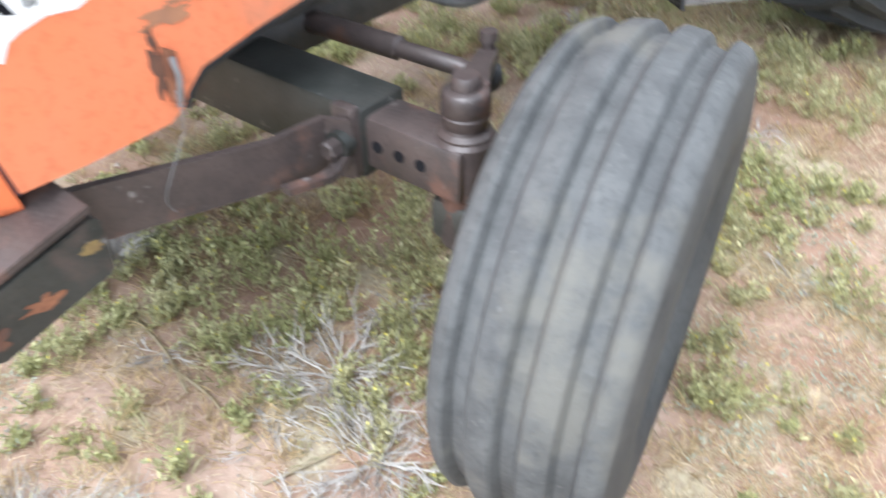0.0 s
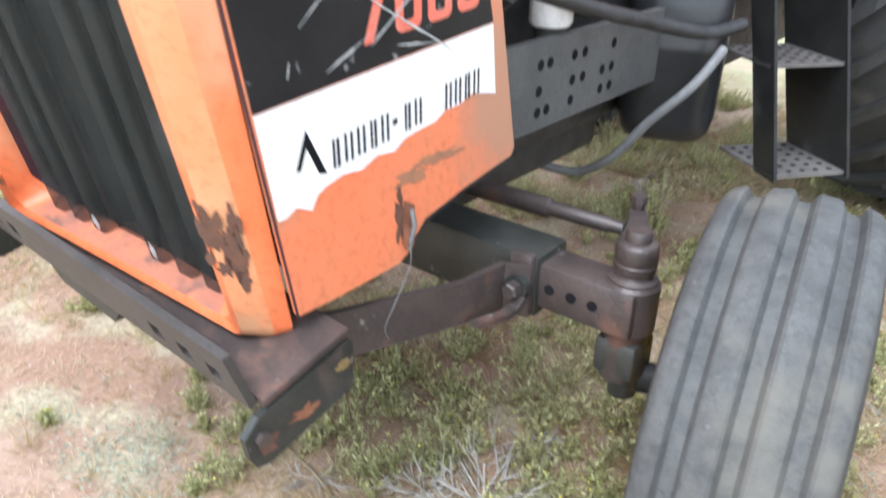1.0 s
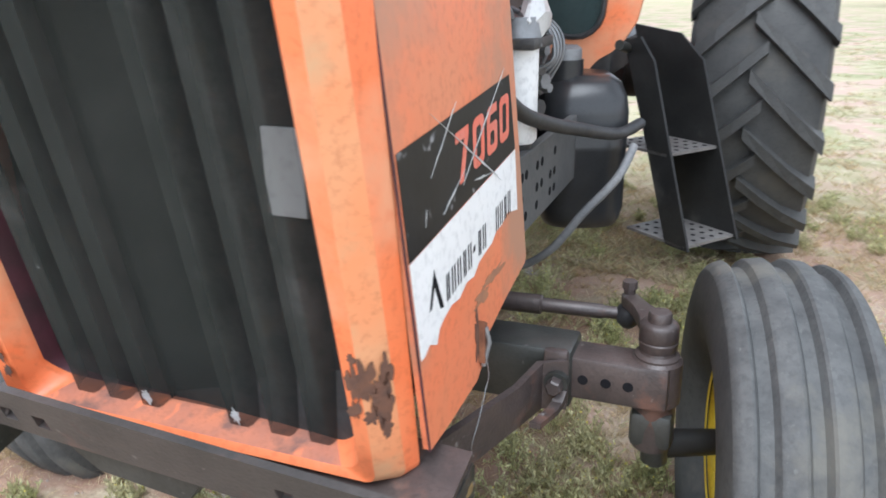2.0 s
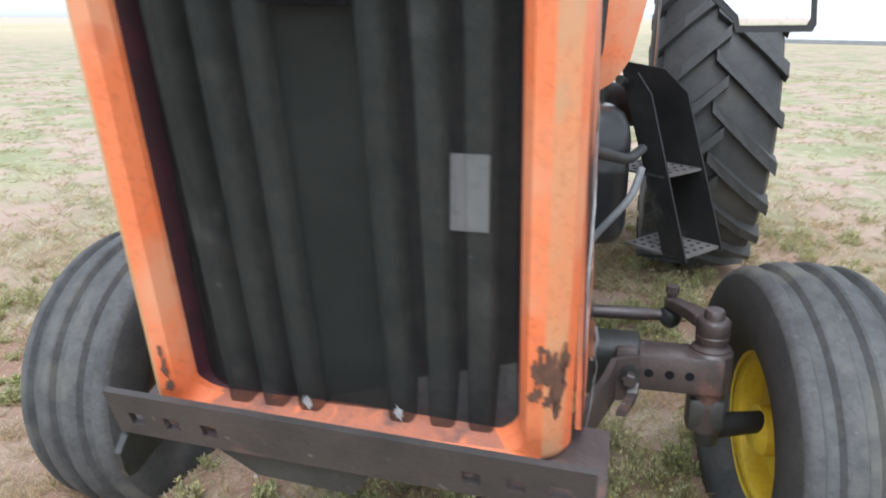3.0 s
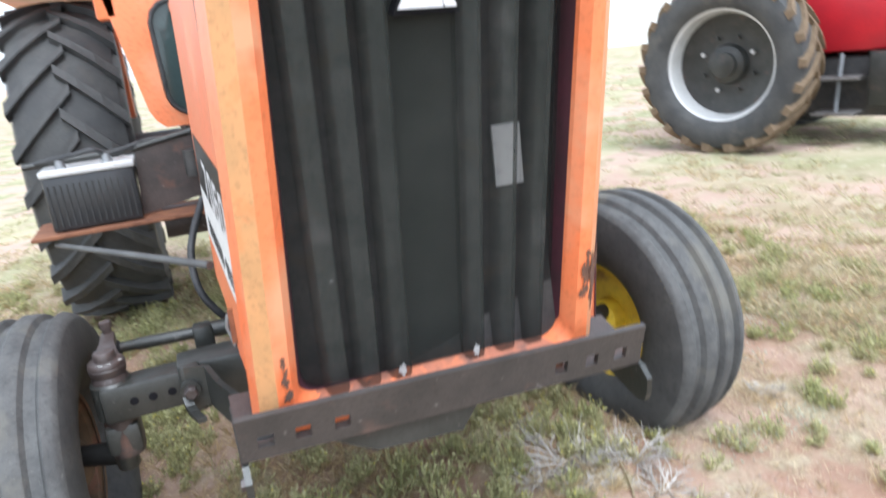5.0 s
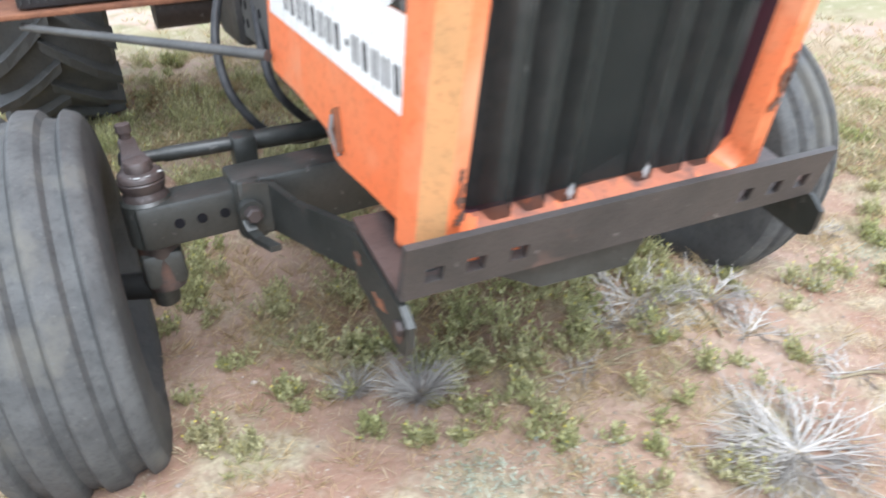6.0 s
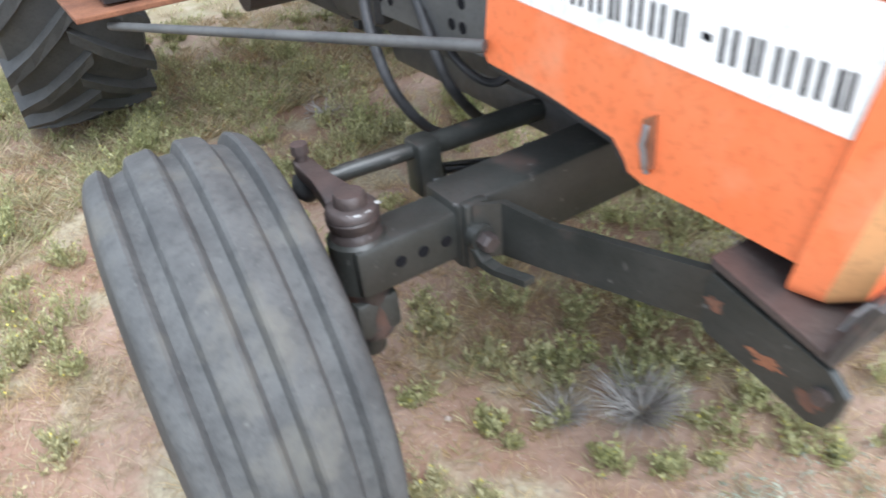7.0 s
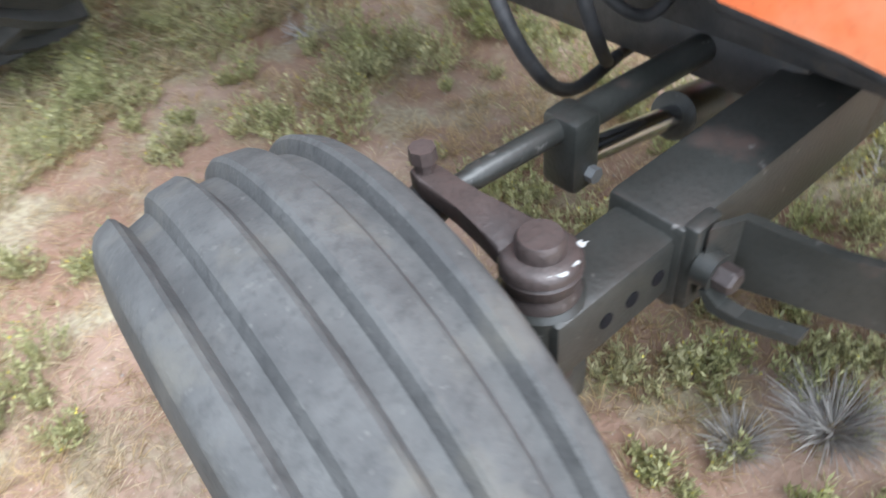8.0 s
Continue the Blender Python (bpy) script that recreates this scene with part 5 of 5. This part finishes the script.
def clump(x, y, size):
    """One weed: a green heart with a skirt of dead stems and straw."""
    for _ in range(3):
        weed_clump(x + random.gauss(0, 0.035) * size, y + random.gauss(0, 0.035) * size, random.uniform(0.05, 0.10) * size, random.uniform(0.07, 0.13) * size, int(13 * size + 3))
    for _ in range(int(5 * size + 1)):
        a, q = random.uniform(0, 6.283), 0.09 * size * random.random() ** 0.5
        grass_clump(x + q * math.cos(a), y + q * math.sin(a), 0.05, random.uniform(0.03, 0.065) * (0.6 + 0.4 * size), 22, random.choice((dead, dry, dry, grass)), 1.0, 0.0021)


NEAR_WEEDS = ((0.14, 0.64, 1.1), (0.30, 0.45, 0.9), (0.44, 1.05, 1.3), (0.35, 0.95, 1.2), (-0.03, 0.655, 0.8), (0.39, 1.30, 1.2), (0.02, 0.32, 0.5), (1.21, 1.04, 1.2),
              (0.23, 0.47, 1.0), (-0.12, 0.37, 0.7), (-0.26, 1.02, 1.1), (-0.48, 1.00, 0.9), (0.57, 0.80, 0.9), (0.63, 0.50, 0.6), (0.68, 0.95, 0.9), (0.09, 1.05, 1.1),
              (1.55, 0.44, 0.7), (1.32, -0.04, 0.6), (-0.52, 0.61, 0.25), (-0.20, 0.33, 0.35), (0.05, 0.80, 1.1), (0.22, 0.82, 1.0), (-0.65, 1.30, 0.8),
              (0.62, 0.66, 1.0), (0.50, 0.93, 1.0), (0.74, 0.74, 0.9), (0.40, 0.66, 1.0), (0.34, 0.58, 0.9), (0.68, 1.12, 1.0), (0.55, 1.20, 1.1), (0.24, 1.10, 1.1), (-0.08, 0.90, 0.9),
              (-0.05, 0.52, 0.8), (0.10, 0.48, 0.8), (0.30, 0.72, 1.0), (0.80, 1.25, 1.0), (-0.30, 0.72, 0.6), (-0.40, 0.85, 0.8), (-0.12, 1.20, 1.0), (-0.62, 0.85, 0.6))
FAR_WEEDS = ((0.09, 2.50, 1.5), (-0.85, 2.73, 1.4), (0.08, 3.08, 1.6), (-0.98, 2.54, 1.4), (-1.36, 2.45, 1.3), (-1.46, 2.19, 1.2), (-0.31, 2.11, 1.7), (-0.30, 2.75, 1.8),
             (-0.34, 3.34, 1.7), (-0.80, 2.82, 1.2), (-1.43, 1.67, 1.1), (-1.33, 1.72, 1.2), (-0.09, 2.25, 1.5), (0.12, 2.32, 1.3), (0.17, 2.05, 1.4), (-0.70, 2.62, 1.1),
             (-1.08, 3.55, 1.6), (-1.34, 3.45, 1.5), (0.14, 3.49, 1.7), (0.45, 1.75, 1.2), (0.75, 2.05, 1.2), (-0.55, 1.72, 0.8), (1.00, 2.45, 1.1), (1.45, 2.20, 1.0))


def sow():
    # thin cover on a jittered grid
    cell = 0.050
    for i in range(-58, 60):
        for j in range(-40, 90):
            x, y = (i + random.random()) * cell, (j + random.random()) * cell
            c = cover(x, y)
            if blocked(x, y) or random.random() > 0.08 + c * c * 0.85:
                continue
            kind = noise.noise((x * 2.1 - 7, y * 2.1 + 2, 4)) + random.uniform(-0.36, 0.36)
            shade = abs(x) < 1.25 and 0.25 < y < 3.2
            if kind > 0.40:
                weed_clump(x, y, random.uniform(0.03, 0.06), random.uniform(0.04, 0.08) * (0.6 + 0.7 * c), random.randint(10, 20))
            elif kind > 0.22:
                grass_clump(x, y, 0.05, random.uniform(0.03, 0.075), random.randint(16, 30), grass, 0.9, 0.0021)
            elif kind > (-0.28 if shade else -0.14):
                grass_clump(x, y, 0.06, random.uniform(0.03, 0.085), random.randint(22, 36), dead, 0.9, 0.0020)
            else:
                grass_clump(x, y, 0.06, random.uniform(0.03, 0.06), random.randint(20, 34), dry, 1.2, 0.0016)
    for x, y, size in NEAR_WEEDS + FAR_WEEDS:
        clump(x, y, size)
    for _ in range(760):
        x, y = random.uniform(-2.6, 2.8), random.uniform(-1.2, 4.6)
        thick = 0.62 if y > 1.2 or abs(x) > 1.25 else 0.16 if y < 0.32 else 0.85
        if not blocked(x, y) and random.random() < thick:
            clump(x, y, random.uniform(0.35, 1.0) * (1.25 if y > 1.4 else 0.8))
    # litter lying flat, browner under the tractor to deepen the shade there by colour
    for _ in range(150000):
        x, y = random.uniform(-2.4, 2.6), random.uniform(-1.6, 3.6)
        if random.random() > 0.20 + 1.1 * cover(x + 0.1, y - 0.06):
            continue
        a, l = random.uniform(0, 6.283), random.uniform(0.012, 0.05)
        z = gz(x, y) + random.uniform(0.001, 0.008)
        (dry if random.random() < (0.35 if abs(x) < 1.2 and y > 0.2 else 0.7) else dead).blade((x, y, z), (x + l * math.cos(a), y + l * math.sin(a), z + random.uniform(-0.002, 0.012)), random.uniform(0.0010, 0.0024), 0.002, Vector((-math.sin(a), math.cos(a), 0)))
    # paler scrub beside the wheel
    for _ in range(26000):
        x, y = random.uniform(1.08, 2.6), random.uniform(0.0, 2.7)
        if noise.noise((x * 4.0, y * 4.0, 3.3)) + random.uniform(-0.3, 0.3) < -0.05:
            continue
        a, l = random.uniform(0, 6.283), random.uniform(0.012, 0.045)
        z = gz(x, y) + random.uniform(0.001, 0.010)
        dry.blade((x, y, z), (x + l * math.cos(a), y + l * math.sin(a), z + random.uniform(-0.002, 0.018)), random.uniform(0.0012, 0.0028), 0.002, Vector((-math.sin(a), math.cos(a), 0)))
    # further tufts over the field
    for _ in range(24000):
        d, a = 2.0 + 20 * random.random() ** 1.9, random.uniform(-0.5, 3.6)
        x, y = d * math.cos(a), 0.8 + d * math.sin(a)
        if blocked(x, y) or noise.noise((x * 0.5, y * 0.5, 9)) + random.uniform(-0.4, 0.4) < -0.1:
            continue
        s = 1 + d / 14
        into = random.choice((grass, dry, grass, dry, dead))
        grass_clump(x, y, 0.09 * s, random.uniform(0.035, 0.09), 15, into, 1.0, 0.0035 * s)
    # sage mats
    for x, y, r, n in ((-0.17, 0.11, 0.14, 420), (-0.06, -0.05, 0.10, 200), (-0.33, 0.07, 0.10, 200), (-0.26, 0.19, 0.10, 200), (-0.55, 0.06, 0.10, 140), (1.05, 1.85, 0.16, 260), (1.35, 1.5, 0.14, 200), (1.2, 1.2, 0.10, 160), (1.55, 0.9, 0.13, 200), (1.6, 2.4, 0.2, 240), (0.55, 0.0, 0.14, 160), (1.1, 0.35, 0.1, 130), (1.75, 1.9, 0.18, 220), (2.1, 1.2, 0.2, 220),
                       (1.30, 0.95, 0.13, 260), (1.45, 1.25, 0.15, 300), (1.62, 1.55, 0.16, 300), (1.25, 1.75, 0.14, 260), (1.85, 1.05, 0.15, 260), (1.40, 0.40, 0.12, 200), (1.95, 1.6, 0.17, 300), (1.5, 1.95, 0.16, 280), (0.05, 0.03, 0.12, 220), (-0.10, -0.22, 0.12, 200)):
        for _ in range(n):
            a, q = random.uniform(0, 6.283), r * random.random() ** 0.7
            px, py = x + q * math.cos(a) * 1.2, y + q * math.sin(a)
            b = random.uniform(0, 6.283)
            sages.leaf((px, py, gz(px, py) + random.uniform(0, 0.035)), (math.cos(b), math.sin(b), random.uniform(0.1, 1.2)), random.uniform(0.010, 0.020), 0.30)
    for _ in range(2600):
        x, y = random.uniform(-2, 2.4), random.uniform(-1.3, 2.8)
        s = random.uniform(0.002, 0.006) * (2.2 if random.random() < 0.04 else 1)
        z = gz(x, y) + 0.3 * s
        n = len(pebbles.v)
        pebbles.v += [Vector((x + s * a * random.uniform(0.7, 1.2), y + s * b * random.uniform(0.7, 1.2), z + s * c * 0.7)) for a, b, c in ((1, 0, 0), (0, 1, 0), (-1, 0, 0), (0, -1, 0), (0, 0, 1))]
        pebbles.f += [(n, n + 1, n + 4), (n + 1, n + 2, n + 4), (n + 2, n + 3, n + 4), (n + 3, n, n + 4)]


sow()
weeds.make("weeds", leafy, "low green leafy weeds on reddish soil", "plants")
grass.make("grass", olive, "short yellow-green grass blades", "plants")
dead.make("dead_stems", brown, "dead brown grass stems", "plants")
dry.make("dry_grass", straw, "dry straw-coloured grass and litter", "plants")
sages.make("sage_mats", sage, "pale grey-green sage mats on sandy soil", "plants")
blooms.make("weed_flowers", flower, "tiny yellow weed flowers", "plants")
pebbles.make("pebbles", stone, "small pale pebbles scattered on soil", "stones")

for px, py, pr, ph, pn in ((0.54, 0.56, 0.21, 0.09, 44), (0.50, 0.80, 0.14, 0.08, 18), (0.44, -0.12, 0.26, 0.09, 80), (0.75, 0.46, 0.20, 0.10, 40), (0.72, 0.27, 0.14, 0.06, 18), (0.41, 0.50, 0.14, 0.06, 24), (0.52, 0.39, 0.13, 0.04, 14), (0.17, 0.36, 0.10, 0.04, 10), (0.77, 0.02, 0.12, 0.04, 12), (-0.03, 2.60, 0.16, 0.10, 14), (0.88, 2.17, 0.14, 0.08, 12), (1.22, 1.54, 0.12, 0.05, 12), (1.45, 0.60, 0.12, 0.05, 12)):
    bush = Stuff()
    twig_bush(px, py, pr, ph, pn, bush)
    bush.make("dry_bush", twig, "dead grey twiggy bush lying on the soil", "bush", "thing", (px, py, gz(px, py)))["group"] = "dry bushes"
for px, py, pr, pn in ((-0.230, 0.505, 0.125, 320), (-0.375, 0.605, 0.080, 170)):
    tuft = Stuff()
    grass_clump(px, py, 0.05, pr, int(pn * 1.2), tuft, 1.15, 0.0018)
    grass_clump(px + 0.01, py - 0.008, 0.06, pr * 0.75, pn, tuft, 0.9, 0.0016)
    tuft.make("grass_tuft", twig, "bleached spiky grass tuft growing from soil", "grass tuft", "stuff", (px, py, gz(px, py)))
for ax, ay, bx, by, rad in ((0.206, 0.350, 0.461, 0.335, 0.004), (0.010, 0.395, 0.316, 0.330, 0.0045), (0.742, 0.011, 0.907, -0.084, 0.004), (0.62, 0.28, 0.70, 0.52, 0.004)):
    mx, my = (ax + bx) / 2 + 0.015, (ay + by) / 2 + 0.012
    ob = part("stick", tube(spline([(ax, ay, gz(ax, ay) + 0.006), (mx, my, gz(mx, my) + 0.010), (bx, by, gz(bx, by) + 0.006)], 5), [rad * 1.1] * 5 + [rad] * 5 + [rad * 0.6], 6), straw, smooth=60)
    tagged(ob, "thin dry straw-coloured stalk lying on soil", "stick", "fallen stalks")
